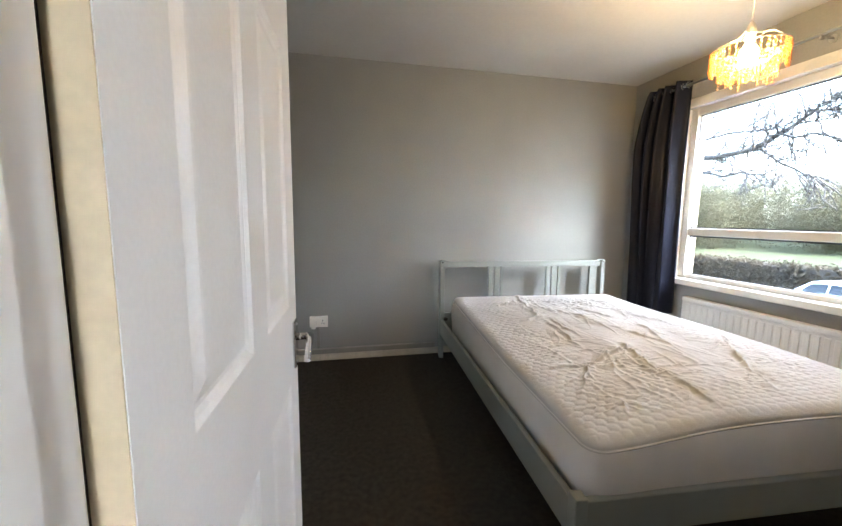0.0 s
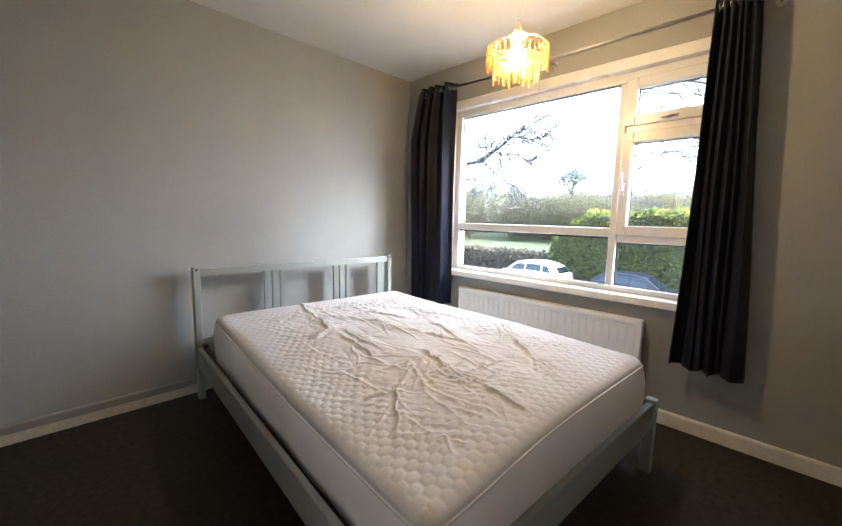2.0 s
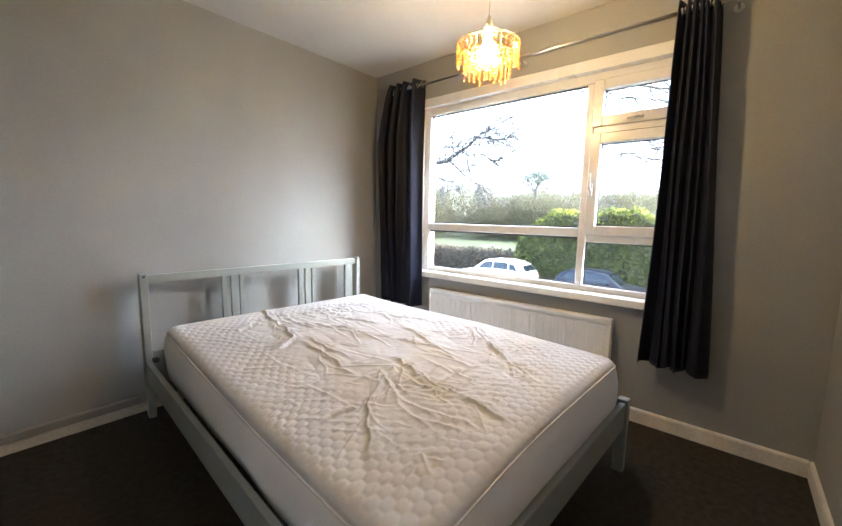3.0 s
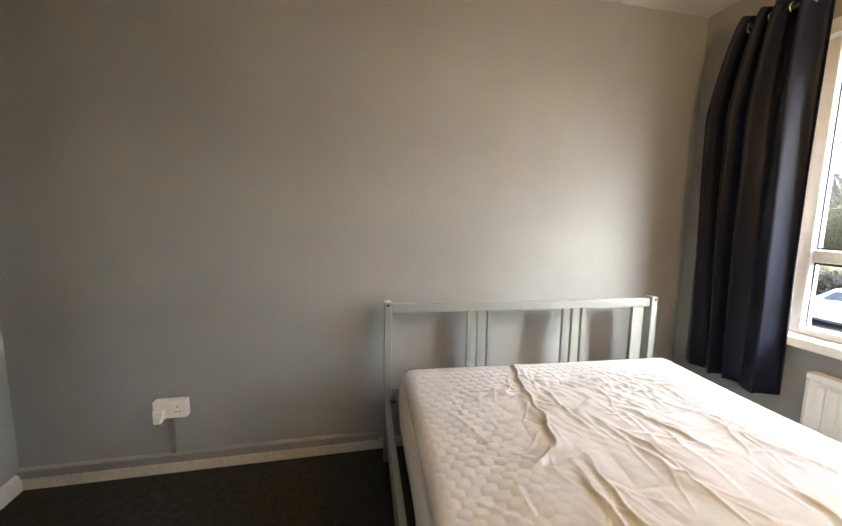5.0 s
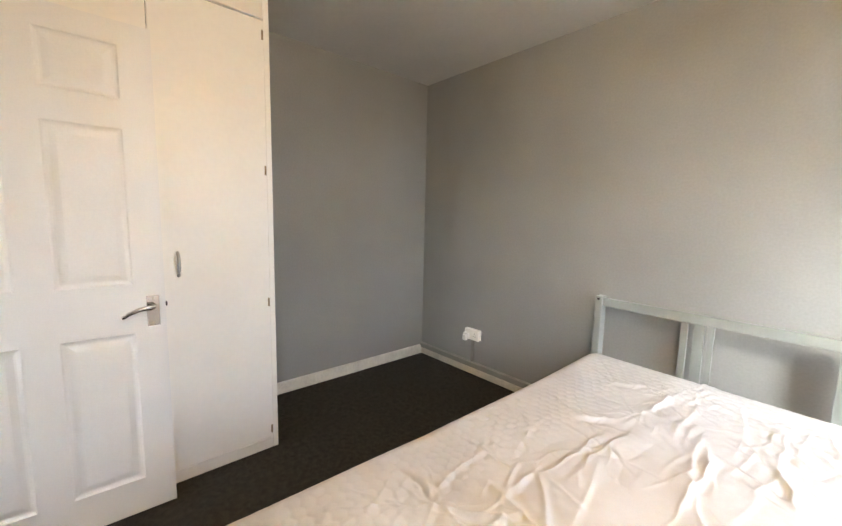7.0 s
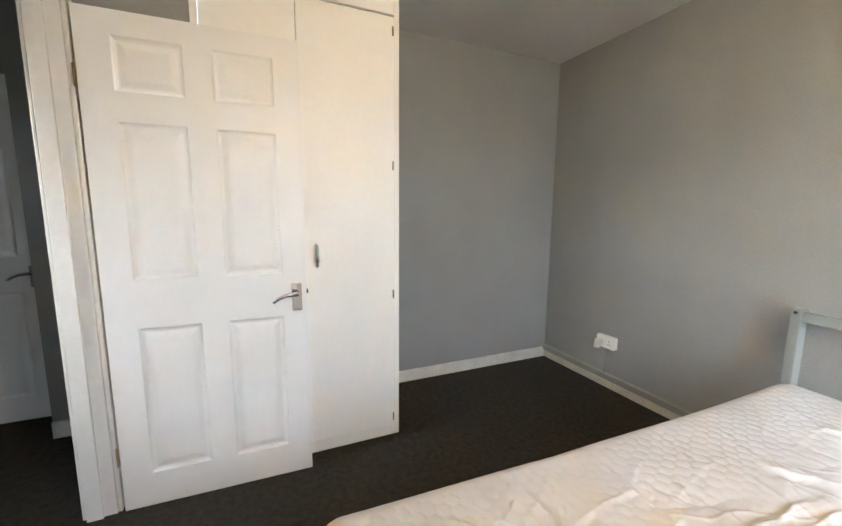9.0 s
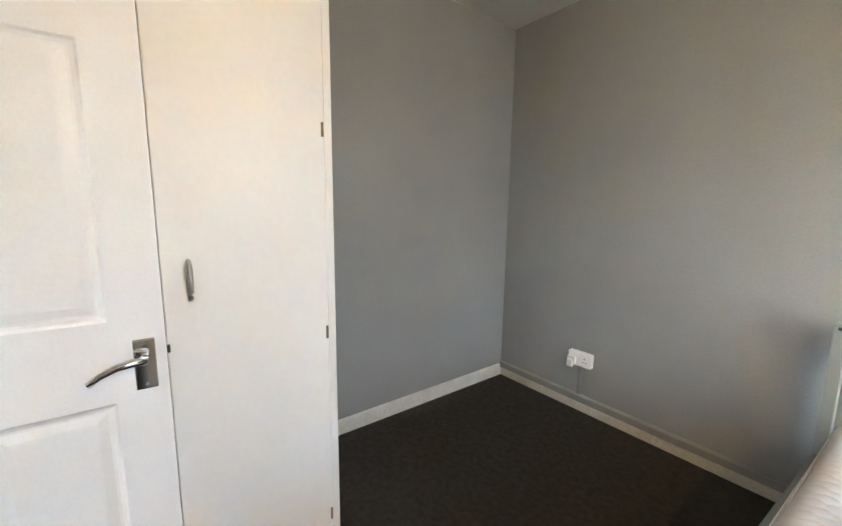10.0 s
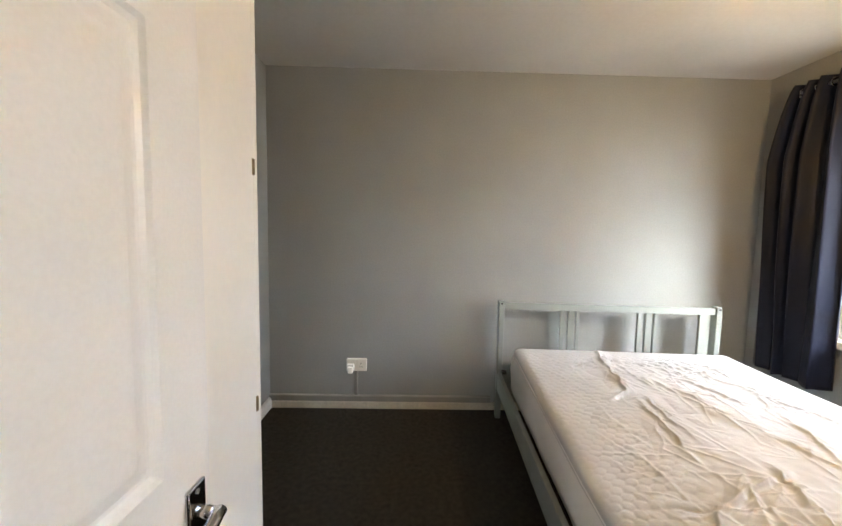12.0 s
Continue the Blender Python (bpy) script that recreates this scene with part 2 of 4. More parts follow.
skirting("baseboard_east", (XE, YE + 0.016), (XE, -0.016), (-1, 0), 0.085, SKIRT_PAINT, "scuffed off-white skirting board under the window")
skirting("baseboard_south", (NIB, YE), (XE, YE), (0, 1), 0.085, SKIRT_PAINT, "off-white painted skirting board")
skirting("baseboard_hall", (-0.10, -3.42), (-0.10, YS - WT), (1, 0), 0.095, SKIRT_PAINT, "white bull-nosed hall skirting board")


# ---- window ----
def window_unit():
    w = thing("window_1", pose(0, 0, 0), "white plastic window with fixed panes, casement and fanlight", "window", kind="structure")
    x0, x1 = 3.645, 3.715
    y0, y1, z0, z1 = WIN_Y0, WIN_Y1, WIN_Z0 + 0.03, WIN_Z1
    gx = 3.682
    frame_w = 0.058
    fr = part("window_frame", add_box(bmesh.new(), (x0, y0, z0), (x1, y0 + frame_w, z1), 0.004), UPVC, w)
    for lo, hi in (((x0, y1 - frame_w, z0), (x1, y1, z1)), ((x0, y0 + frame_w, z1 - frame_w), (x1, y1 - frame_w, z1)), ((x0, y0 + frame_w, z0), (x1, y1 - frame_w, z0 + 0.035))):
        part("frame_bar", add_box(bmesh.new(), lo, hi, 0.004), UPVC, fr)
    part("mullion", add_box(bmesh.new(), (x0 + 0.001, -1.926, z0 + 0.036), (x1, -1.880, z1 - frame_w - 0.001), 0.005), UPVC, w)
    part("transom", add_box(bmesh.new(), (x0 + 0.001, -1.879, 1.100), (x1, y1 - frame_w - 0.001, 1.160), 0.005), UPVC, w)
    part("transom", add_box(bmesh.new(), (x0 + 0.001, y0 + frame_w + 0.001, 1.070), (x1, -1.931, 1.125), 0.005), UPVC, w)
    part("transom", add_box(bmesh.new(), (x0 + 0.001, y0 + frame_w + 0.001, 1.735), (x1, -1.931, 1.795), 0.005), UPVC, w)

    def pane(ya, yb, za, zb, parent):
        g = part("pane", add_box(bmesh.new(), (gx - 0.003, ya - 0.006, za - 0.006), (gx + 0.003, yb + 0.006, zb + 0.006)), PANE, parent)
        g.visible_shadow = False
        bm = bmesh.new()
        for lo, hi in (((ya - 0.004, za - 0.004), (yb + 0.004, za + 0.005)), ((ya - 0.004, zb - 0.007), (yb + 0.004, zb + 0.004)),
                       ((ya - 0.004, za + 0.005), (ya + 0.005, zb - 0.007)), ((yb - 0.005, za + 0.005), (yb + 0.004, zb - 0.007))):
            add_box(bm, (gx - 0.009, lo[0], lo[1]), (gx - 0.004, hi[0], hi[1]))
        part("gasket", bm, RUBBER, parent, "black rubber gasket")

    def sash(ya, yb, za, zb, width):
        bm = bmesh.new()
        sx0, sx1 = x0 - 0.016, x1 - 0.012
        for lo, hi in (((ya, za), (ya + width, zb)), ((yb - width, za), (yb, zb)), ((ya + width, za), (yb - width, za + width)), ((ya + width, zb - width), (yb - width, zb))):
            add_box(bm, (sx0, lo[0], lo[1]), (sx1, hi[0], hi[1]), 0.005)
        s = part("sash", bm, UPVC, w)
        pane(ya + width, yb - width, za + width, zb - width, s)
        return s

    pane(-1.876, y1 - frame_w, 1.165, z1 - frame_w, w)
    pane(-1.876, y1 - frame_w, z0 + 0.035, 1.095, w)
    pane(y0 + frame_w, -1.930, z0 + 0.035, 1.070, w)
    case = sash(y0 + frame_w - 0.012, -1.920, 1.115, 1.745, 0.062)
    fan = sash(y0 + frame_w - 0.012, -1.920, 1.785, z1 - frame_w + 0.012, 0.062)
    h = add_box(bmesh.new(), (x0 - 0.032, -1.958, 1.36), (x0 - 0.016, -1.936, 1.44), 0.004)
    add_sweep(h, ((x0 - 0.030, -1.947, 1.40), (x0 - 0.055, -1.947, 1.405), (x0 - 0.060, -1.946, 1.43), (x0 - 0.056, -1.945, 1.50)), [0.008, 0.009, 0.009, 0.007])
    part("handle", h, UPVC, case, "white casement handle")
    h = add_box(bmesh.new(), (x0 - 0.026, -2.205, 1.803), (x0 - 0.016, -2.155, 1.820), 0.004)
    add_sweep(h, ((x0 - 0.026, -2.18, 1.812), (x0 - 0.042, -2.18, 1.810), (x0 - 0.045, -2.16, 1.806), (x0 - 0.043, -2.125, 1.804)), [0.005, 0.006, 0.006, 0.005])
    part("handle", h, STEEL, fan, "small metal fanlight handle")
    part("window_sill", add_box(bmesh.new(), (XE - 0.045, y0 + 0.004, WIN_Z0 - 0.02), (x0 + 0.02, y1 + 0.03, WIN_Z0 + 0.028), 0.008, 2), WHITE_GLOSS, w, "white gloss painted sill board")
    part("head_lining", add_box(bmesh.new(), (XE - 0.008, y0 + 0.001, WIN_Z1 + 0.001), (x1, y1 + 0.022, WIN_Z1 + 0.068), 0.003), UPVC, w, "white painted board above the window frame")
    part("side_lining", add_box(bmesh.new(), (XE - 0.006, y1 + 0.001, WIN_Z0 + 0.029), (x1, y1 + 0.020, WIN_Z1), 0.003), WHITE_GLOSS, w)
    part("outer_sill", add_box(bmesh.new(), (x1 + 0.002, y0, WIN_Z0 + 0.004), (XE + 0.24, y1, WIN_Z0 + 0.028), 0.006), UPVC, w)


window_unit()


# ---- bed ----
BED = pose(1.672, -0.140, 0, 0, 0, -3.6)
BW, BL = 1.530, 2.130


def bed_frame():
    b = thing("bed_frame", BED, "grey painted wooden double bed frame with slatted headboard", "bed")

    def bar(name, lo, hi, bev=0.004, label=""):
        return part(name, add_box(bmesh.new(), lo, hi, bev, 2), GREY_BED, b, label)

    bar("headboard_post", (0, 0.0, 0), (0.038, 0.06, 0.860))
    bar("headboard_post", (BW - 0.038, 0.0, 0), (BW, 0.06, 0.860))
    bar("top_rail", (0.039, 0.012, 0.803), (BW - 0.039, 0.046, 0.850))
    bar("lower_rail", (0.039, 0.014, 0.26), (BW - 0.039, 0.044, 0.40))
    for xa, xb in ((0.435, 0.463), (0.490, 0.532), (0.546, 0.570), (0.972, 1.000), (1.026, 1.070), (1.084, 1.108), (1.392, 1.458)):
        bar("slat", (xa, 0.018, 0.401), (xb, 0.040, 0.802), 0.002)
    for x0, y0, z0 in ((0.031, -0.045, 0.346), (BW - 0.062, -0.045, 0.346), (BW - 0.062, -BL + 0.050, 0.346)):
        part("corner_bracket", add_box(bmesh.new(), (x0, y0, z0), (x0 + 0.030, y0 + 0.040, z0 + 0.022), 0.004), DARK_PLASTIC, b, "black plastic corner bracket")
    for x0 in (0.012, BW - 0.026):
        part("bolt_cap", add_box(bmesh.new(), (x0, -0.003, 0.838), (x0 + 0.014, 0.001, 0.850), 0.001), DARK_PLASTIC, b, "small dark bolt cap")
    # side rails and foot
    bar("side_rail", (0.004, -BL + 0.05, 0.215), (0.030, -0.001, 0.345))
    bar("side_rail", (BW - 0.030, -BL + 0.05, 0.215), (BW - 0.004, -0.001, 0.345))
    bar("foot_post", (0, -BL, 0), (0.042, -BL + 0.048, 0.368))
    bar("foot_post", (BW - 0.042, -BL, 0), (BW, -BL + 0.048, 0.368))
    bar("foot_rail", (0.043, -BL + 0.010, 0.225), (BW - 0.043, -BL + 0.038, 0.352))
    part("centre_beam", add_box(bmesh.new(), (BW / 2 - 0.02, -BL + 0.04, 0.20), (BW / 2 + 0.02, 0.012, 0.262), 0.003), STEEL, b)
    for k in range(14):
        y = -0.10 - k * 0.148
        part("bed_slat", add_box(bmesh.new(), (0.100, y - 0.035, 0.263), (BW - 0.031, y + 0.035, 0.279), 0.003), SLAT_WOOD, b, "pine bed slat")
    return b


bed_frame()


def mattress():
    u0, u1, v0, v1 = 0.072, 1.468, -2.078, -0.140
    z0, z1 = 0.280, 0.590
    m = thing("mattress", BED, "white quilted double mattress with wrinkled top cover", "mattress")
    rnd = random.Random(7)

    def sag(x, y):
        """The top dips along the window's far side, more towards the foot."""
        return -0.012 - 0.062 * np.clip((-y - 0.25) / 1.1, 0, 1) * np.exp(-((x - u0) / 0.38) ** 2)

    nx, ny = 360, 520
    us, vs = np.linspace(u0, u1, nx), np.linspace(v0, v1, ny)
    U, V = np.meshgrid(us, vs)
    edge = np.minimum(np.minimum(U - u0, u1 - U), np.minimum(V - v0, v1 - V))
    rs = np.random.RandomState(17)

    def soft(scale):
        """Smooth random field with bumps about 1 / scale metres apart."""
        g = rs.uniform(-1, 1, (int(2.4 * scale) + 3, int(1.8 * scale) + 3))
        a, b = (V - v0) * scale, (U - u0) * scale
        ia, ib = a.astype(int), b.astype(int)
        fa, fb = a - ia, b - ib
        fa, fb = fa * fa * (3 - 2 * fa), fb * fb * (3 - 2 * fb)
        return (g[ia, ib] * (1 - fa) + g[ia + 1, ib] * fa) * (1 - fb) + (g[ia, ib + 1] * (1 - fa) + g[ia + 1, ib + 1] * fa) * fb

    # where the cover lies loose and creased: the middle, less the long edges
    loose = np.clip((edge - 0.10) / 0.18, 0, 1) * np.clip(0.75 + 0.8 * soft(3.0), 0.15, 1)
    # quilted scallops: staggered rounded cells between stitched grooves
    warp_u, warp_v = U + 0.010 * soft(8), V + 0.010 * soft(8)
    cw, ch = 0.044, 0.034
    best = np.full(U.shape, 9.0)
    for par in (0, 1):
        cu = (np.round(warp_u / cw - 0.5 * par) + 0.5 * par) * cw
        cv = (np.round((warp_v / ch - par) / 2) * 2 + par) * ch
        best = np.minimum(best, np.hypot((warp_u - cu) / cw, (warp_v - cv) / (ch * 1.15)))
    z = 0.0048 * (1 - np.clip(best / 0.62, 0, 1) ** 3) * (1 - 0.85 * np.clip((edge - 0.24) / 0.14, 0, 1))
    # tufts pull the cover in
    for tu, tv, dep in ((0.46, -0.62, 0.014), (0.98, -0.66, 0.012), (0.40, -1.18, 0.014), (0.41, -1.55, 0.022), (1.03, -1.74, 0.018), (1.12, -1.30, 0.014), (0.62, -1.00, 0.010), (0.95, -1.78, 0.014)):
        r = np.hypot(U - tu, V - tv)
        a = np.arctan2(V - tv, U - tu) + 0.6 * soft(5)
        z -= 0.55 * dep * np.exp(-(r / 0.10) ** 2)
        ph = rnd.uniform(0, 6.28)
        z += 0.006 * np.exp(-(r / 0.16) ** 2) * (np.abs(np.sin(a * 2.5 + ph)) ** 0.6 - 0.6) * np.clip(r / 0.06, 0, 1)
    # folds of the loose cover: from, to, strength
    chains = ((1.3, (0.61, -0.13), (0.56, -0.46), (0.55, -0.63), (0.49, -0.80), (0.39, -0.86)), (0.8, (0.56, -0.46), (0.45, -0.42), (0.36, -0.47)),
              (0.8, (0.52, -0.91), (0.49, -1.26)), (0.8, (0.76, -0.95), (0.87, -1.17), (0.94, -1.42)), (0.8, (0.91, -0.33), (0.90, -0.65), (0.97, -0.87)),
              (1.0, (0.78, -0.80), (0.80, -1.07)), (0.8, (0.56, -0.87), (0.56, -1.18)), (0.8, (1.18, -0.69), (1.11, -0.97)), (0.8, (1.05, -1.06), (0.95, -1.36)))
    chains += ((1.3, (1.32, -1.34), (1.17, -1.56), (1.05, -1.73), (0.93, -1.91)), (1.2, (0.41, -1.55), (0.69, -1.41)), (-0.8, (0.41, -1.55), (0.21, -1.54)), (1.0, (0.41, -1.55), (0.23, -1.76)),
               (0.9, (0.41, -1.55), (0.60, -1.57)), (1.1, (0.69, -1.37), (0.66, -1.55), (0.63, -1.81), (0.60, -1.98)), (0.8, (0.31, -1.88), (0.28, -1.96)))
    folds = [(*p, *q, st) for st, *pts in chains for p, q in zip(pts, pts[1:])]
    for k, (ua, va, ub, vb, st) in enumerate(folds):
        ln = math.hypot(ub - ua, vb - va) / 2
        cu, cv, ang = (ua + ub) / 2, (va + vb) / 2, math.atan2(vb - va, ub - ua)
        du, dv = U - cu, V - cv
        s = du * math.cos(ang) + dv * math.sin(ang)
        t = -du * math.sin(ang) + dv * math.cos(ang) + 0.008 * np.sin(s * 14 + k * 1.7) + 0.004 * np.sin(s * 47 + k)
        w2 = 0.0048 * (1 + 1.6 * (s / ln) ** 2)
        fade = np.exp(-(s / (ln * 1.15)) ** 4)
        z += 0.0105 * st * np.exp(-np.abs(t / w2) ** 1.2) * fade
        side = 1 if k % 2 else -1
        z -= 0.0045 * abs(st) * np.exp(-((side * t - 0.018) / 0.016) ** 2) * fade
        z += 0.006 * abs(st) * np.exp(-((side * t + 0.022) / 0.022) ** 2) * fade
        for e in (-1, 1):
            t2 = t + e * (0.030 + 0.05 * (s / ln)) + 0.006 * np.sin(s * 33 + 3 * k + e)
            z += 0.004 * np.exp(-np.abs(t2 / 0.0045) ** 1.3) * np.exp(-((s - 0.35 * e * ln) / (0.7 * ln)) ** 4)
    # finer creases between them
    for k in range(270):
        cu, cv = rnd.uniform(0.20, 1.36), rnd.uniform(-1.95, -0.25)
        ang = rnd.gauss(-1.35, 0.30) if rnd.random() < 0.65 else rnd.gauss(-0.5, 0.4)
        big = rnd.random() ** 2
        ln, wd, hh = 0.04 + 0.14 * big, 0.0032 + 0.003 * big, 0.0022 + 0.0055 * big
        du, dv = U - cu, V - cv
        s = du * math.cos(ang) + dv * math.sin(ang)
        t = -du * math.sin(ang) + dv * math.cos(ang) + 0.012 * np.sin(s * rnd.uniform(6, 14) + cu * 20)
        w2 = wd * (1 + 1.2 * np.abs(s) / ln)
        fade = np.exp(-(s / ln) ** 4) * (0.2 + 0.8 * loose)
        z += hh * np.exp(-np.abs(t / w2) ** 1.5) * fade
        z -= 0.5 * hh * np.exp(-((t - 2.4 * w2) / (2.0 * w2)) ** 2) * fade
    z += loose * (0.008 * soft(4.5) + 0.003 * soft(12) + 0.0016 * soft(32))
    z += 0.0011 * loose * np.sin((U * 0.80 + V * 0.45 + 0.06 * soft(5)) * 150) * np.clip(soft(4) * 2, 0, 1)
    z *= np.clip(edge / 0.06, 0, 1)
    # rounded rim, sagging slightly along the edges
    z -= 0.035 * (1 - np.sqrt(1 - np.clip(1 - edge / 0.055, 0, 1) ** 2))
    z += 0.006 * np.sin(V * 4.2 + 1) * np.clip(1 - edge / 0.3, 0, 1)
    z += sag(U, V)
    # corners drawn in to a rounded plan
    cu, cv, rad = (u0 + u1) / 2, (v0 + v1) / 2, 0.06
    ou, ov = np.clip(np.abs(U - cu) - ((u1 - u0) / 2 - rad), 0, None), np.clip(np.abs(V - cv) - ((v1 - v0) / 2 - rad), 0, None)
    pull = np.maximum(ou, ov) / np.maximum(np.hypot(ou, ov), 1e-6)
    pull = np.where((ou > 0) & (ov > 0), pull, 1.0)
    X = U + np.sign(U - cu) * ou * (pull - 1)
    Y = V + np.sign(V - cv) * ov * (pull - 1)
    co = np.stack([X, Y, z1 + z], -1).reshape(-1, 3)
    idx = np.arange(nx * ny).reshape(ny, nx)
    faces = np.stack([idx[:-1, :-1], idx[:-1, 1:], idx[1:, 1:], idx[1:, :-1]], -1).reshape(-1, 4)
    me = bpy.data.meshes.new("top_cover")
    me.from_pydata(co.tolist(), [], faces.tolist())
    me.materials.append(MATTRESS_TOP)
    me.shade_smooth()
    top = new("top_cover", me)
    top.parent = m
    top["label"] = "wrinkled white quilted cover"
    # border with rounded corners and a slight bulge
    def ring(off, zz, wob):
        r = 0.06
        pts = []
        for cx, cy, a0 in ((u1 - r, v1 - r, 0), (u0 + r, v1 - r, 90), (u0 + r, v0 + r, 180), (u1 - r, v0 + r, 270)):
            for k in range(7):
                a = radians(a0 + k * 15)
                pts.append((cx + (r + off) * math.cos(a), cy + (r + off) * math.sin(a)))
        out = []
        for i, p in enumerate(pts):
            q = pts[(i + 1) % len(pts)]
            n = max(1, int(math.hypot(q[0] - p[0], q[1] - p[1]) / 0.05))
            out += [(p[0] + (q[0] - p[0]) * k / n, p[1] + (q[1] - p[1]) * k / n) for k in range(n)]
        return [Vector((x, y, zz + wob * math.sin(3.1 * x + 4.2 * y))) for x, y in out]

    bm = bmesh.new()
    rings = []
    for off, f, wob in ((-0.03, 0.0, 0), (0.000, 0.02, 0), (0.012, 0.12, 0.001), (0.020, 0.35, 0.002), (0.018, 0.60, 0.003), (0.010, 0.79, 0.002), (0.000, 0.872, 0.0)):
        pts = ring(0, z0 + (z1 - z0) * f, wob)
        c = Vector(((u0 + u1) / 2, (v0 + v1) / 2, 0))
        row = []
        for p in pts:
            d = Vector((p.x - c.x, p.y - c.y, 0))
            n = Vector((d.x if abs(d.x) > (u1 - u0) / 2 - 0.06 else 0, d.y if abs(d.y) > (v1 - v0) / 2 - 0.06 else 0, 0)).normalized()
            k = 1 + 0.7 * noise.noise(Vector((p.x * 3, p.y * 3, f * 2)))
            row.append(bm.verts.new(p + n * off * k + Vector((0, 0, f * float(sag(p.x, p.y))))))
        rings.append(row)
    for a, b in zip(rings, rings[1:]):
        for k in range(len(a)):
            f = bm.faces.new((a[k], a[(k + 1) % len(a)], b[(k + 1) % len(b)], b[k]))
            f.smooth = True
    bm.faces.new(rings[0][::-1])
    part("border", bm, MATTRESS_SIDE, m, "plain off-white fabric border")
    bm = bmesh.new()
    pts = ring(0.001, z1 - 0.038, 0.0)
    pts = [p + Vector((0, 0, float(sag(p.x, p.y)))) for p in pts]
    pts.append(pts[0])
    add_sweep(bm, pts, 0.004, 8)
    part("piping", bm, PIPING, m, "rounded tape edge")


mattress()


# ---- radiator ----
def radiator():
    r = thing("radiator", pose(0, 0, 0), "white enamelled panel radiator under the window", "radiator")
    y0, y1, z0, z1, xf = -2.147, -0.746, 0.13, 0.612, 3.525
    bm = add_box(bmesh.new(), (xf + 0.008, y0, z0), (xf + 0.016, y1, z1), 0.002)
    n = int((y1 - y0) / 0.050)
    pitch = (y1 - y0 - 0.05) / n
    panel = part("panel", bm, RADIATOR_WHITE, r)
    me = None
    for k in range(n):
        a = y0 + 0.025 + k * pitch
        if me is None:
            f = part("flute", add_box(bmesh.new(), (xf + 0.003, 0.006, z0 + 0.035), (xf + 0.010, pitch - 0.010, z1 - 0.045), 0.005, 2), RADIATOR_WHITE, panel)
            me = f.data
        else:
            f = new("flute", me)
            f.parent = panel
        f.location.y = a
    bm = add_box(bmesh.new(), (xf - 0.002, y0 - 0.004, z1 - 0.028), (xf + 0.055, y1 + 0.004, z1 + 0.004), 0.005, 2)
    part("top_grille", bm, RADIATOR_WHITE, r)
    for y in (y0 - 0.004, y1 - 0.004):
        part("side_cover", add_box(bmesh.new(), (xf + 0.000, y, z0 + 0.005), (xf + 0.055, y + 0.008, z1 - 0.03), 0.003), RADIATOR_WHITE, r)
    for y in (y0 + 0.25, y1 - 0.25):
        part("bracket", add_box(bmesh.new(), (xf + 0.017, y, z0 + 0.05), (XE + 0.002, y + 0.03, z1 - 0.08)), STEEL, r)
    for y in (y0 - 0.03, y1 + 0.03):
        bm = bmesh.new()
        add_tube(bm, (xf + 0.03, y, 0), (xf + 0.03, y, z0 + 0.03), 0.0075)
        add_tube(bm, (xf + 0.03, y, z0 + 0.03), (xf + 0.03, y + (0.035 if y < -1 else -0.035), z0 + 0.03), 0.009)
        part("pipe", bm, RADIATOR_WHITE, r)


radiator()


# ---- curtains ----
RAIL_X, RAIL_Z = 3.510, 2.268


def curtain(top, bottom, z_hem, folds, seed, label, flare=0.6, depth=0.030, bulge=0.0):
    """An eyelet curtain: top and bottom are its y spans."""
    c = thing("curtain", pose(0, 0, 0), label, "curtain", "pair of curtains")
    rnd = random.Random(seed)
    nu, nv = folds * 14, 60
    z_top = RAIL_Z + 0.045
    grid = []
    bm = bmesh.new()
    for j in range(nv + 1):
        f = j / nv
        z = z_top + (z_hem - z_top) * f
        spread = min(1.0, f / flare) ** 0.8 * (1 - 0.10 * max(0.0, f - flare))
        ya = top[0] + (bottom[0] - top[0]) * spread
        yb = top[1] + (bottom[1] - top[1]) * spread + bulge * math.sin(math.pi * f ** 0.6)
        row = []
        for i in range(nu + 1):
            s = i / nu
            a = (s + 0.035 * math.sin(s * 7.1 + seed) + 0.018 * math.sin(s * 17.0 + 2 * seed + 1.2 * f)) * folds * math.tau
            amp = depth * (1 - 0.25 * f) * (1 + 0.25 * math.sin(s * 11 + seed) * f)
            x = RAIL_X + amp * math.sin(a) + 0.012 * f * math.sin(a * 0.37 + seed) + 0.006 * f * noise.noise(Vector((s * 9, z * 2.2, seed)))
            y = ya + (yb - ya) * s + 0.010 * math.sin(2 * a + 0.6) * f + 0.008 * f * math.sin(5 * f + s * 9)
            hem = 0.012 * math.sin(a * 0.5 + seed) * (f ** 6)
            row.append(bm.verts.new((x, y, z + hem)))
        grid.append(row)
    for a, b in zip(grid, grid[1:]):
        for i in range(nu):
            q = bm.faces.new((a[i], a[i + 1], b[i + 1], b[i]))
            q.smooth = True
    cloth = part("cloth", bm, CURTAIN, c)
    sol = cloth.modifiers.new("thick", "SOLIDIFY")
    sol.thickness = 0.003
    for k in range(folds):
        for half in (0.0, 0.5):
            s = (k + half + 0.02) / folds
            y = top[0] + (top[1] - top[0]) * s
            bm = bmesh.new()
            pts = [(RAIL_X + 0.022 * math.cos(t * math.tau / 14), y, RAIL_Z + 0.022 * math.sin(t * math.tau / 14)) for t in range(15)]
            add_sweep(bm, pts, 0.005, 6)
            part("eyelet", bm, CHROME, c, "chrome eyelet ring")
    return c


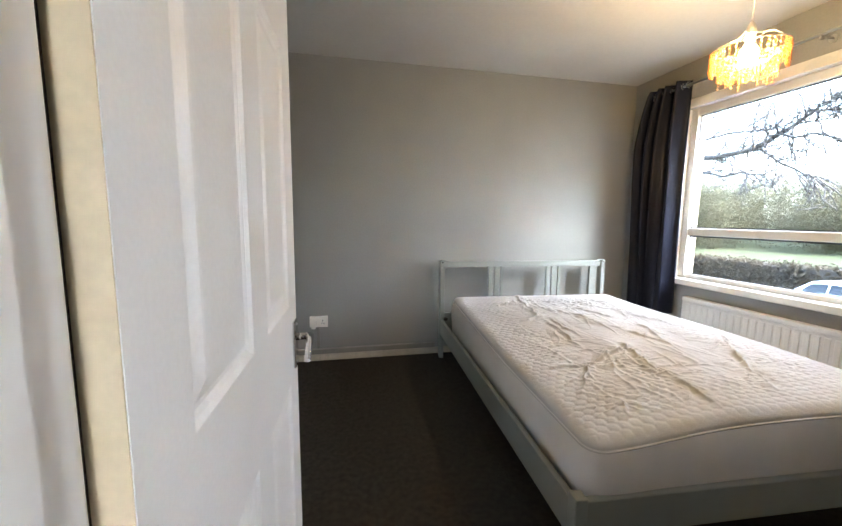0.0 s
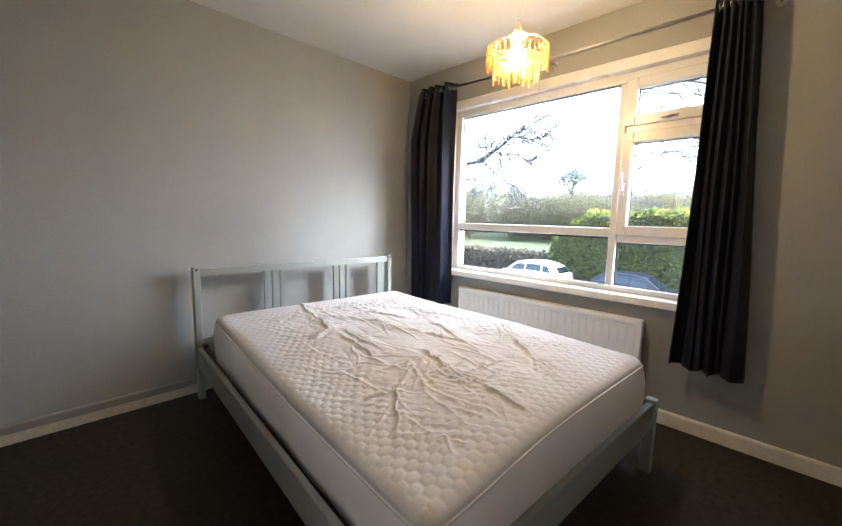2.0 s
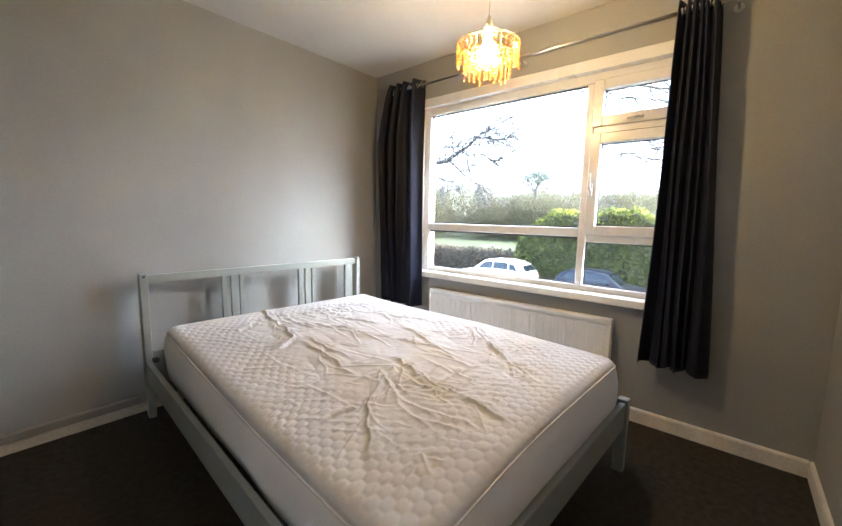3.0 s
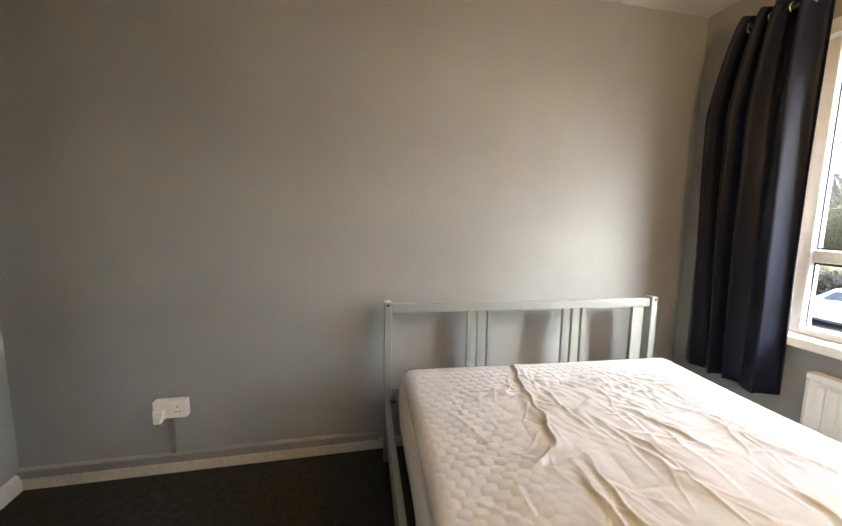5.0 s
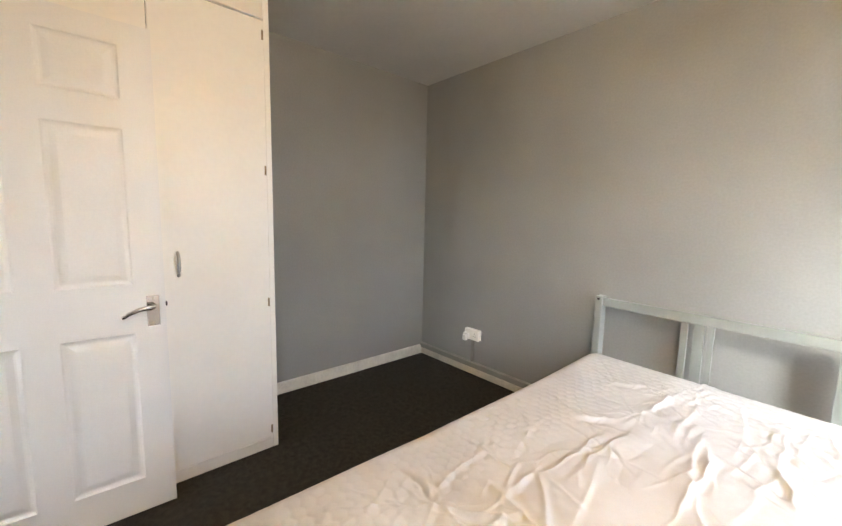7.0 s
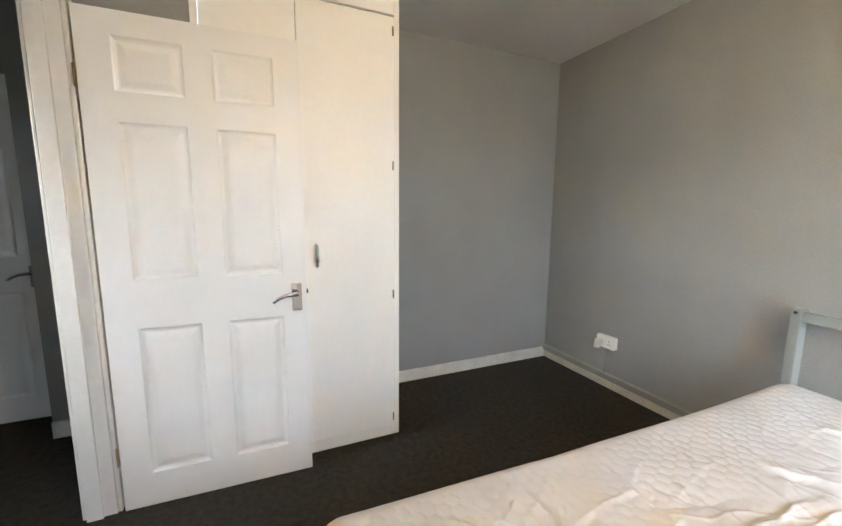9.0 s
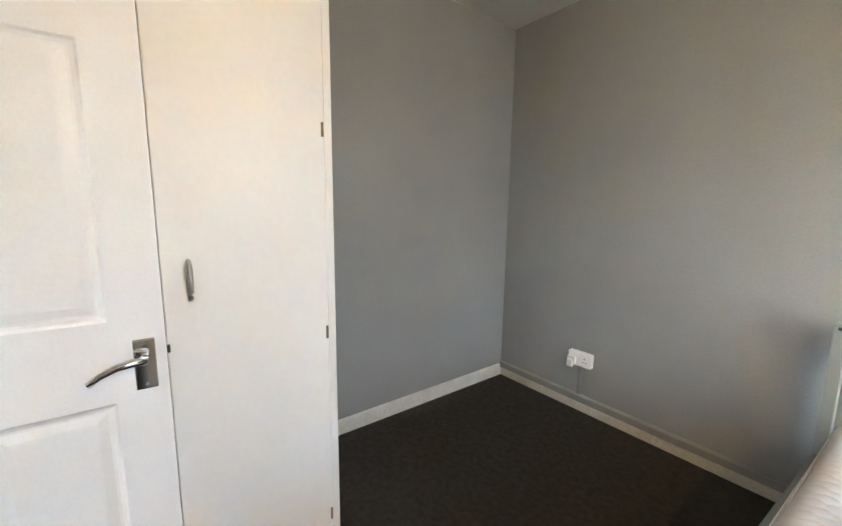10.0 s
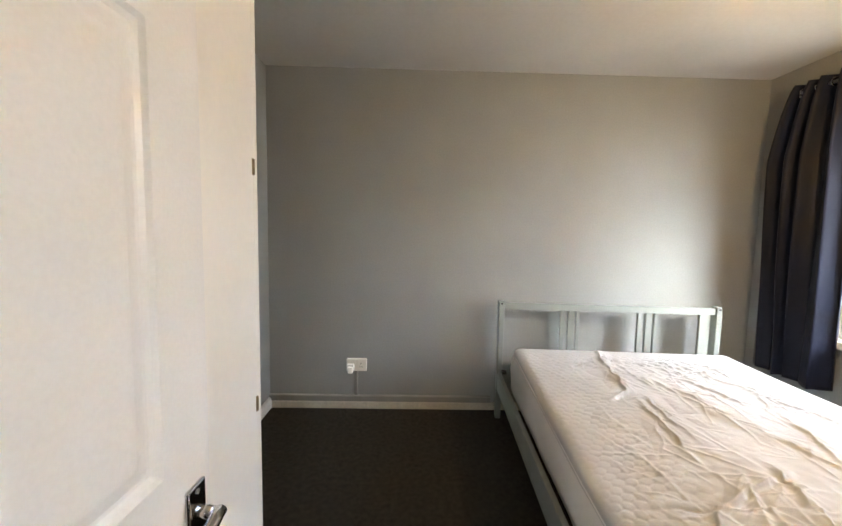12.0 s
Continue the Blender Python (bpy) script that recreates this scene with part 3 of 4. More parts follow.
curtain((-2.515, -2.345), (-2.625, -2.315), 0.405, 6, 3, "dark charcoal eyelet curtain hanging beside the casement", 1.0, 0.034)
curtain((-0.640, -0.285), (-0.640, -0.165), 0.44, 4, 8, "dark charcoal eyelet curtain bunched near the corner", 0.24, 0.050, 0.040)


def curtain_rail():
    r = thing("curtain_rail", pose(0, 0, 0), "thin brushed steel curtain pole on brackets above the window", "curtain rail")
    part("pole", add_tube(bmesh.new(), (RAIL_X, -2.635, RAIL_Z), (RAIL_X, -0.26, RAIL_Z), 0.0095), STEEL, r)
    for y in (-2.58, -1.465, -0.32):
        bm = add_tube(bmesh.new(), (RAIL_X, y, RAIL_Z - 0.014), (XE + 0.002, y, RAIL_Z - 0.014), 0.006, n=8)
        add_tube(bm, (XE - 0.006, y, RAIL_Z - 0.014), (XE + 0.001, y, RAIL_Z - 0.014), 0.022, n=14)
        add_box(bm, (RAIL_X - 0.013, y - 0.006, RAIL_Z - 0.03), (RAIL_X + 0.013, y + 0.006, RAIL_Z - 0.0096), 0.002)
        part("bracket", bm, STEEL, r)
    for y in (-2.642, -0.253):
        part("finial", add_box(bmesh.new(), (RAIL_X - 0.013, y - 0.012, RAIL_Z - 0.013), (RAIL_X + 0.013, y + 0.012, RAIL_Z + 0.013), 0.005, 2), CHROME, r)


curtain_rail()


# ---- bedroom door, open against the cupboard ----
def panel_door(name, m, label, w, h, t, mat, handle=True, kind="structure"):
    """A six-panel door. Local x runs from the hinge to the free edge, z up; the seen face is at y = 0, its back at y = t."""
    d = thing(name, m, label, "door", kind=kind)
    st, mid = 0.105, 0.100
    pw = (w - 2 * st - mid) / 2
    rows = ((0.15, 0.785), (0.985, 1.590), (1.700, 1.895))
    cols = ((st, st + pw), (st + pw + mid, w - st))
    xs = sorted({0.0, w, *[c for p in cols for c in p]})
    zs = sorted({0.0, h, *[z for r in rows for z in r]})
    bm = bmesh.new()
    for face_y, sign in ((0.0, 1), (t, -1)):
        vs = {(x, z): bm.verts.new((x, face_y, z)) for x in xs for z in zs}
        for xa, xb in zip(xs, xs[1:]):
            for za, zb in zip(zs, zs[1:]):
                if any(abs(xa - c[0]) < 1e-6 for c in cols) and any(abs(za - r[0]) < 1e-6 for r in rows):
                    loops = [[vs[(xa, za)], vs[(xb, za)], vs[(xb, zb)], vs[(xa, zb)]]]
                    for ins, dep in ((0.006, 0.0055), (0.014, 0.0085), (0.020, 0.0085), (0.040, 0.0030), (0.046, 0.0025)):
                        loops.append([bm.verts.new((x, face_y + sign * dep, z)) for x, z in ((xa + ins, za + ins), (xb - ins, za + ins), (xb - ins, zb - ins), (xa + ins, zb - ins))])
                    for a, b in zip(loops, loops[1:]):
                        for k in range(4):
                            bm.faces.new((a[k], a[(k + 1) % 4], b[(k + 1) % 4], b[k]))
                    bm.faces.new(loops[-1])
                else:
                    bm.faces.new((vs[(xa, za)], vs[(xb, za)], vs[(xb, zb)], vs[(xa, zb)]))
    per = [(x, 0.0) for x in xs] + [(w, z) for z in zs[1:]] + [(x, h) for x in xs[-2::-1]] + [(0.0, z) for z in zs[-2:0:-1]]
    bm.verts.ensure_lookup_table()
    find = {(round(v.co.x, 5), round(v.co.y, 5), round(v.co.z, 5)): v for v in bm.verts}
    for a, b in zip(per, per[1:] + per[:1]):
        q = [find[(round(p[0], 5), yy, round(p[1], 5))] for p, yy in ((a, 0.0), (b, 0.0), (b, round(t, 5)), (a, round(t, 5)))]
        bm.faces.new(q)
    part("leaf", bm, mat, d)
    part("hinge_edge", add_box(bmesh.new(), (-0.0015, 0.0008, 0.0), (-0.0002, t - 0.0008, h)), EDGE_PAINT, d, "cream hinge edge tinted with warm hall light")
    # Dark strip drawn over the edge for the shade in the jamb gap.
    if handle and name == "door_1":
        part("gap_shade_strip", add_box(bmesh.new(), (-0.0055, t * 0.56, 0.0), (-0.0016, t - 0.001, h), 0.001), GAP_SHADE, d, "dark strip drawn as shade in the jamb gap")
    if handle:
        zc = 0.872
        for fy, s in ((0.0, -1), (t, 1)):
            set_ = part("door_handle", add_box(bmesh.new(), (w - 0.066, min(fy, fy + s * 0.007), zc - 0.063), (w - 0.022, max(fy, fy + s * 0.007), zc + 0.063), 0.003, 2), CHROME, d, "polished chrome handle plate")
            bm = bmesh.new()
            px = w - 0.044
            add_tube(bm, (px, fy + s * 0.006, zc + 0.018), (px, fy + s * 0.030, zc + 0.018), 0.011, 0.0095)
            add_sweep(bm, [(px + 0.004, fy + s * 0.040, zc + 0.018), (px - 0.02, fy + s * 0.043, zc + 0.020), (px - 0.05, fy + s * 0.045, zc + 0.016), (px - 0.08, fy + s * 0.046, zc + 0.004), (px - 0.102, fy + s * 0.046, zc - 0.012)], [0.010, 0.0105, 0.009, 0.008, 0.0075], 10)
            add_tube(bm, (px, fy + s * 0.028, zc + 0.018), (px, fy + s * 0.044, zc + 0.018), 0.0095)
            part("lever", bm, CHROME, set_, "curved chrome lever")
            bm = bmesh.new()
            for zz in (zc - 0.050, zc + 0.052):
                add_tube(bm, (px, fy + s * 0.0065, zz), (px, fy + s * 0.0085, zz), 0.004, n=8)
            part("screw", bm, STEEL, set_)
        part("latch_bolt", add_box(bmesh.new(), (w + 0.0012, t / 2 - 0.007, zc + 0.008), (w + 0.008, t / 2 + 0.007, zc + 0.028), 0.002), DARK_PLASTIC, d, "dark latch bolt")
        part("latch", add_box(bmesh.new(), (w - 0.0005, t / 2 - 0.011, zc - 0.02), (w + 0.0012, t / 2 + 0.011, zc + 0.055)), BRASS, d, "brass latch plate")
    for zz in (0.25, 1.74):
        bm = add_tube(bmesh.new(), (-0.006, -0.004, zz - 0.04), (-0.006, -0.004, zz + 0.04), 0.0055, n=8)
        part("hinge", bm, BRASS, d, "dark tarnished hinge")
    return d


DOOR_A = 88.2
door = panel_door("door_1", pose(0.703, -2.887, 0.010, 0, 0, DOOR_A), "white six-panel bedroom door standing wide open", 0.762, 1.981, 0.050, DOOR_WHITE)


def door_lining():
    f = thing("door_frame", pose(0, 0, 0), "white painted doorway lining with architrave", "door frame", kind="structure")
    ya, yb = YS - WT - 0.002, YS + 0.002
    for x0, x1 in ((DOOR_X0 - 0.028, DOOR_X0), (DOOR_X1, DOOR_X1 + 0.028)):
        part("jamb", add_box(bmesh.new(), (x0, ya, 0), (x1, yb, DOOR_H), 0.002), WHITE_GLOSS, f)
    part("head", add_box(bmesh.new(), (DOOR_X0 - 0.028, ya, DOOR_H), (DOOR_X1 + 0.028, yb, DOOR_H + 0.028), 0.002), WHITE_GLOSS, f)
    for x0, x1 in ((DOOR_X0 + 0.0005, DOOR_X0 + 0.012), (DOOR_X1 - 0.012, DOOR_X1 - 0.0005)):
        part("door_stop", add_box(bmesh.new(), (x0, ya + 0.004, 0), (x1, yb - 0.045, DOOR_H - 0.012), 0.002), WHITE_GLOSS, f)
    part("door_stop", add_box(bmesh.new(), (DOOR_X0 + 0.0125, ya + 0.004, DOOR_H - 0.012), (DOOR_X1 - 0.0125, yb - 0.045, DOOR_H - 0.0005), 0.002), WHITE_GLOSS, f)
    for side, y0, y1 in ((1, yb, yb + 0.016), (-1, ya - 0.016, ya)):
        for x0, x1 in ((DOOR_X0 - 0.062, DOOR_X0 - 0.006), (DOOR_X1 + 0.006, DOOR_X1 + 0.062)):
            part("architrave", add_box(bmesh.new(), (x0, y0, 0), (x1, y1, DOOR_H + 0.006), 0.005, 2), WHITE_GLOSS, f)
        part("architrave", add_box(bmesh.new(), (DOOR_X0 - 0.062, y0, DOOR_H + 0.0065), (DOOR_X1 + 0.062, y1, DOOR_H + 0.062), 0.005, 2), WHITE_GLOSS, f)


door_lining()
panel_door("door_2", pose(HALL_W + 0.03, -4.24, 0.012, 0, 0, 90), "closed white six-panel door across the hall", 0.762, 1.981, 0.028, DOOR_WHITE)


# ---- built-in cupboard ----
def cupboard():
    c = thing("cupboard", pose(0, 0, 0), "cream painted built-in floor-to-ceiling cupboard with flush doors", "cupboard")
    y0, y1, xf = CUP_Y0, CUP_Y1, CUP_X
    fr = 0.028
    zd0, zd1 = 0.062, 2.232
    part("end_panel", add_box(bmesh.new(), (0.001, y1 - 0.018, 0), (xf - 0.019, y1, H - 0.001)), CREAM_PAINT, c)
    for ya, yb in ((y0, y0 + fr), (y1 - fr, y1)):
        part("stile", add_box(bmesh.new(), (xf - 0.018, ya, 0), (xf, yb, H - 0.001), 0.002), CREAM_PAINT, c)
    part("top_panel", add_box(bmesh.new(), (xf - 0.018, y0 + fr + 0.0005, zd1 + 0.010), (xf, y1 - fr - 0.0005, H - 0.001), 0.001), CREAM_PAINT, c, "fixed cream panel above the doors")
    part("plinth", add_box(bmesh.new(), (xf - 0.018, y0 + fr + 0.0005, 0), (xf - 0.001, y1 - fr - 0.0005, zd0 - 0.004), 0.001), CREAM_PAINT, c)
    # Black back panel stands in for the unlit inside behind the door gaps.
    part("back", add_box(bmesh.new(), (0.001, y0 + 0.001, 0), (0.012, y1 - 0.02, H - 0.001)), DARK_PLASTIC, c, "black back panel darkening the unlit inside")
    mid = -2.122
    for k, (ya, yb) in enumerate(((mid + 0.0015, y1 - fr - 0.0006), (y0 + fr + 0.002, mid - 0.0015))):
        d = part("cupboard_door", add_box(bmesh.new(), (xf - 0.018, ya, zd0), (xf + 0.001, yb, zd1), 0.002), CREAM_PAINT, c)
        hy = y1 - 0.034 if k == 0 else y0 + 0.034
        for zz in (0.111, 0.827, 1.512, 2.165):
            bm = add_box(bmesh.new(), (xf + 0.0012, hy - 0.0045, zz - 0.023), (xf + 0.003, hy + 0.0045, zz + 0.023), 0.0005)
            add_tube(bm, (xf + 0.004, hy, zz - 0.021), (xf + 0.004, hy, zz + 0.021), 0.0035, n=8)
            part("hinge", bm, BRASS, d, "small tarnished steel hinge")
        if k:
            continue
        py = -2.056
        bm = bmesh.new()
        pts = [(xf + 0.001 + 0.028 * math.sin(math.pi * i / 10), py, 1.055 + 0.055 * math.cos(math.pi * i / 10)) for i in range(11)]
        add_sweep(bm, pts, [0.0055 + 0.002 * math.sin(math.pi * i / 10) for i in range(11)], 8)
        part("pull_handle", bm, STEEL, d, "brushed steel bow handle")


cupboard()


# ---- socket, plug and trunking on the north wall ----
def socket():
    s = thing("wall_socket", pose(0.652, 0, 0.345), "white double wall socket in a surface box", "socket")
    part("back_box", add_box(bmesh.new(), (-0.073, -0.032, -0.043), (0.073, 0.0, 0.043), 0.004, 2), WHITE_PLASTIC, s)
    part("face_plate", add_box(bmesh.new(), (-0.074, -0.041, -0.044), (0.074, -0.033, 0.044), 0.004, 2), WHITE_PLASTIC, s)
    for x in (-0.012, 0.012):
        part("rocker_switch", add_box(bmesh.new(), (x - 0.006, -0.0445, 0.010), (x + 0.006, -0.0412, 0.028), 0.0015), WHITE_PLASTIC, s)
    for lo, hi in (((0.030, 0.008), (0.036, 0.016)), ((0.022, -0.014), (0.029, -0.009)), ((0.038, -0.014), (0.045, -0.009))):
        part("pin_hole", add_box(bmesh.new(), (lo[0], -0.0418, lo[1]), (hi[0], -0.0412, hi[1])), DARK_PLASTIC, s)
    p = thing("plug", pose(0.612, -0.0415, 0.335), "white three-pin plug pushed into the socket", "plug")
    bm = add_box(bmesh.new(), (-0.025, -0.030, -0.026), (0.025, 0.0, 0.026), 0.007, 2)
    add_box(bm, (-0.017, -0.046, -0.038), (0.017, -0.012, 0.010), 0.006, 2)
    part("body", bm, WHITE_PLASTIC, p)
    t = thing("cable_trunking", pose(0, 0, 0), "grey painted cable trunking running above the skirting", "trunking")
    part("run", add_box(bmesh.new(), (0.001, -0.025, 0.060), (1.66, 0.0, 0.098), 0.003, 2), TRUNKING, t)
    part("lid_edge", add_box(bmesh.new(), (0.001, -0.028, 0.0985), (1.66, 0.0, 0.106), 0.003, 2), TRUNK_LID, t, "paler top edge painted as a highlight")
    part("drop", add_box(bmesh.new(), (0.634, -0.020, 0.108), (0.658, 0.0, 0.300), 0.003, 2), TRUNKING, t)
    return s


socket()


# ---- pendant lamp ----
def bead_mat():
    m, n, l, p = nodes_of("amber_acrylic_bead")
    p.inputs["Base Color"].default_value = (0.90, 0.40, 0.10, 1)
    p.inputs["Roughness"].default_value = 0.08
    p.inputs["IOR"].default_value = 1.35
    p.inputs["Transmission Weight"].default_value = 0.75
    return m


BEAD = bead_mat()


def pendant():
    X, Y = 2.682, -1.727
    d = thing("pendant_lamp", pose(X, Y, 0), "lit pendant lamp with tiers of hanging amber beads", "lamp")
    part("ceiling_rose", add_lathe(bmesh.new(), ((0.0505, H), (0.05, H - 0.012), (0.035, H - 0.024), (0.012, H - 0.030))), WHITE_PLASTIC, d)
    part("cord", add_tube(bmesh.new(), (0, 0, 2.100), (0, 0, H - 0.028), 0.003, n=8), WHITE_PLASTIC, d)
    part("holder", add_lathe(bmesh.new(), ((0.005, 2.115), (0.014, 2.100), (0.019, 2.080), (0.019, 2.038), (0.016, 2.030))), WHITE_PLASTIC, d)
    part("bulb", add_lathe(bmesh.new(), ((0.012, 2.028), (0.016, 2.015), (0.034, 1.990), (0.038, 1.965), (0.032, 1.942), (0.016, 1.928), (0.003, 1.925)), 20), BULB, d, "glowing warm bulb")
    R = 0.140
    fr = bmesh.new()
    for r, z in ((R, 2.005), (R * 0.74, 1.960), (R * 0.46, 1.935), (0.045, 2.055)):
        add_sweep(fr, [(r * math.cos(k * math.tau / 36), r * math.sin(k * math.tau / 36), z + 0.05 * r * (math.cos(k * math.tau / 36) + math.sin(k * math.tau / 36))) for k in range(37)], 0.0022, 6)
    for k in range(4):
        a = k * math.tau / 4 + 0.4
        add_sweep(fr, ((0.02 * math.cos(a), 0.02 * math.sin(a), 2.058), (0.08 * math.cos(a), 0.08 * math.sin(a), 2.050), (R * math.cos(a), R * math.sin(a), 2.005 + 0.05 * R * (math.cos(a) + math.sin(a)))), 0.002, 6)
    part("shade_frame", fr, STEEL, d, "thin wire shade frame")
    rnd = random.Random(5)
    tmpl = bmesh.new()
    bmesh.ops.create_icosphere(tmpl, subdivisions=1, radius=1.0)
    base_v = [v.co.copy() for v in tmpl.verts]
    base_f = [[v.index for v in f.verts] for f in tmpl.faces]
    tmpl.free()
    bead_me = bpy.data.meshes.new("bead")
    bead_me.from_pydata([tuple(v * 0.0064) for v in base_v], [], base_f)
    bead_me.materials.append(BEAD)
    vs, fs = [], []
    for tier, (r, z0, count, n) in enumerate(((R, 2.004, 34, 7), (R * 0.76, 1.960, 24, 7), (R * 0.48, 1.932, 12, 6))):
        for k in range(count):
            a = (k + 0.5 * tier) * math.tau / count
            cx, cy = r * math.cos(a), r * math.sin(a)
            z = z0 + 0.05 * (cx + cy)
            zz = z - 0.008
            m = n + rnd.choice((-2, -1, 0, 0, 1))
            if tier == 0:
                st = part("bead_string", add_tube(bmesh.new(), (cx, cy, z), (cx, cy, zz - 0.0152 * (m - 1)), 0.0006, n=4), STEEL, d, "hanging string of amber beads")
            for j in range(m):
                if tier == 0:
                    b = new("bead", bead_me)
                    b.parent = st
                    b.location = (cx, cy, zz)
                    b.scale = (1, 1, 1.15) if j % 2 else (0.75, 0.75, 0.85)
                else:
                    s = 0.0058 if j % 2 else 0.0042
                    o = len(vs)
                    vs += [(cx + v.x * s, cy + v.y * s, zz + v.z * s * 1.15) for v in base_v]
                    fs += [[i + o for i in f] for f in base_f]
                zz -= 0.0152
    me = bpy.data.meshes.new("inner_tier")
    me.from_pydata(vs, [], fs)
    me.materials.append(BEAD)
    ob = new("inner_tier", me)
    ob.parent = d
    tagged(ob, "inner tiers of small amber beads", kind="stuff")
    return d


pendant()


# ---- outside the window ----
GZ = -2.50
ASPHALT = surface("asphalt", (0.050, 0.050, 0.052), 0.85, 0.15, 0.6, 60, 0.5, dist=0.01)
GRASS = surface("meadow_grass", (0.046, 0.058, 0.012), 0.95, 0.2, 0.15, 9, 0.6, second=(0.050, 0.050, 0.014), dist=0.05)
LITTER = surface("leaf_litter", (0.10, 0.052, 0.030), 0.95, 0.25, 1.5, 30, 0.6, dist=0.02)
KERB_STONE = surface("kerb_stone", (0.22, 0.21, 0.20), 0.85, 0.1, 3, 60, 0.3)
BARK = surface("grey_bark", (0.095, 0.084, 0.074), 0.9, 0.2, 4, 40, 0.6, dist=0.01)
CAR_WHITE = surface("white_car_paint", (0.72, 0.72, 0.72), 0.18, 0.02, 2, 60, 0.0, rough_var=0.05)
CAR_DARK = surface("dark_blue_car_paint", (0.012, 0.014, 0.020), 0.3, 0.05, 2, 60, 0.0, rough_var=0.05)
CAR_DARK.node_tree.nodes["Principled BSDF"].inputs["Specular IOR Level"].default_value = 0.25
CAR_GLASS = surface("tinted_car_glass", (0.012, 0.016, 0.020), 0.06, 0.05, 2, 60, 0.0, rough_var=0.03)
TYRE = surface("tyre_rubber", (0.02, 0.02, 0.02), 0.8, 0.1, 10, 60, 0.1)
ALLOY = surface("alloy_wheel", (0.45, 0.45, 0.46), 0.3, 0.05, 10, 60, 0.0, metal=0.8)
RED_LENS = surface("red_lamp_lens", (0.35, 0.015, 0.012), 0.15, 0.05, 10, 60, 0.0)
CLEAR_LENS = surface("clear_lamp_lens", (0.5, 0.5, 0.5), 0.1, 0.05, 10, 60, 0.0)
BRICK_WALL = surface("outer_render", (0.42, 0.36, 0.27), 0.85, 0.15, 2, 20, 0.3)


def leaf_mat(name, a, b, trans=0.4):
    """Leaves that vary leaf by leaf between two colours."""
    m, n, l, p = nodes_of(name)
    g, mix, tex, add = n.new("ShaderNodeNewGeometry"), n.new("ShaderNodeMixRGB"), n.new("ShaderNodeTexNoise"), n.new("ShaderNodeMath")
    mix.inputs[1].default_value, mix.inputs[2].default_value = (*a, 1), (*b, 1)
    tex.inputs["Scale"].default_value = 0.35
    co = n.new("ShaderNodeTexCoord")
    l.new(co.outputs["Object"], tex.inputs["Vector"])
    add.operation = "MULTIPLY_ADD"
    add.inputs[1].default_value = 0.6
    l.new(g.outputs["Random Per Island"], add.inputs[0])
    sub = n.new("ShaderNodeMath")
    sub.operation = "MULTIPLY_ADD"
    sub.inputs[1].default_value, sub.inputs[2].default_value = 1.6, -0.6
    l.new(tex.outputs[0], sub.inputs[0])
    l.new(sub.outputs[0], add.inputs[2])
    add.use_clamp = True
    l.new(add.outputs[0], mix.inputs[0])
    l.new(mix.outputs[0], p.inputs["Base Color"])
    p.inputs["Roughness"].default_value = 0.6
    tr, ms = n.new("ShaderNodeBsdfTranslucent"), n.new("ShaderNodeMixShader")
    ms.inputs[0].default_value = trans
    l.new(mix.outputs[0], tr.inputs["Color"])
    l.new(p.outputs[0], ms.inputs[1])
    l.new(tr.outputs[0], ms.inputs[2])
    l.new(ms.outputs[0], n["Material Output"].inputs["Surface"])
    return m


LAUREL = leaf_mat("laurel_leaves", (0.08, 0.10, 0.03), (0.20, 0.215, 0.065), 0.5)
LAUREL_TOP = leaf_mat("young_laurel_leaves", (0.24, 0.27, 0.03), (0.48, 0.43, 0.035))
TWIG_HEDGE = leaf_mat("bare_hedge_twigs", (0.055, 0.046, 0.028), (0.12, 0.09, 0.05))
# Twig colours greyed and lightened to put distance haze into them.
WOOD_FAR = leaf_mat("hazed_winter_woodland", (0.120, 0.116, 0.068), (0.155, 0.136, 0.082), 0.72)
# Needles lightened so their colour holds the haze of distance.
PINE = leaf_mat("hazed_pine_needles", (0.15, 0.17, 0.14), (0.21, 0.22, 0.18))

bm = bmesh.new()
N = 40
ring = [[bm.verts.new((0, 0, GZ))]]
for r in (6, 15, 30, 60, 120, 300, 1200):
    ring.append([bm.verts.new((r * math.cos(k * math.tau / N), r * math.sin(k * math.tau / N), GZ)) for k in range(N)])
for k in range(N):
    bm.faces.new((ring[0][0], ring[1][k], ring[1][(k + 1) % N]))
    for a, b in zip(ring[1:], ring[2:]):
        bm.faces.new((a[k], b[k], b[(k + 1) % N], a[(k + 1) % N]))
tagged(link_mesh("ground", bm, GRASS), "open winter grass reaching the horizon", "ground", kind="structure")
tagged(box("road", (14.0, -120, GZ - 0.2), (20.75, 120, GZ + 0.004), ASPHALT, bevel=0), "grey asphalt street with parked cars", "road", kind="structure")
tagged(box("pavement", (20.9, -120, GZ - 0.2), (22.2, 120, GZ + 0.11), LITTER, bevel=0.01), "footway covered with brown leaf litter", "pavement", kind="structure")
tagged(box("kerb", (20.755, -120, GZ - 0.2), (20.895, 120, GZ + 0.12), KERB_STONE, bevel=0.02), "worn concrete kerb", "kerb", kind="structure")
bm = bmesh.new()
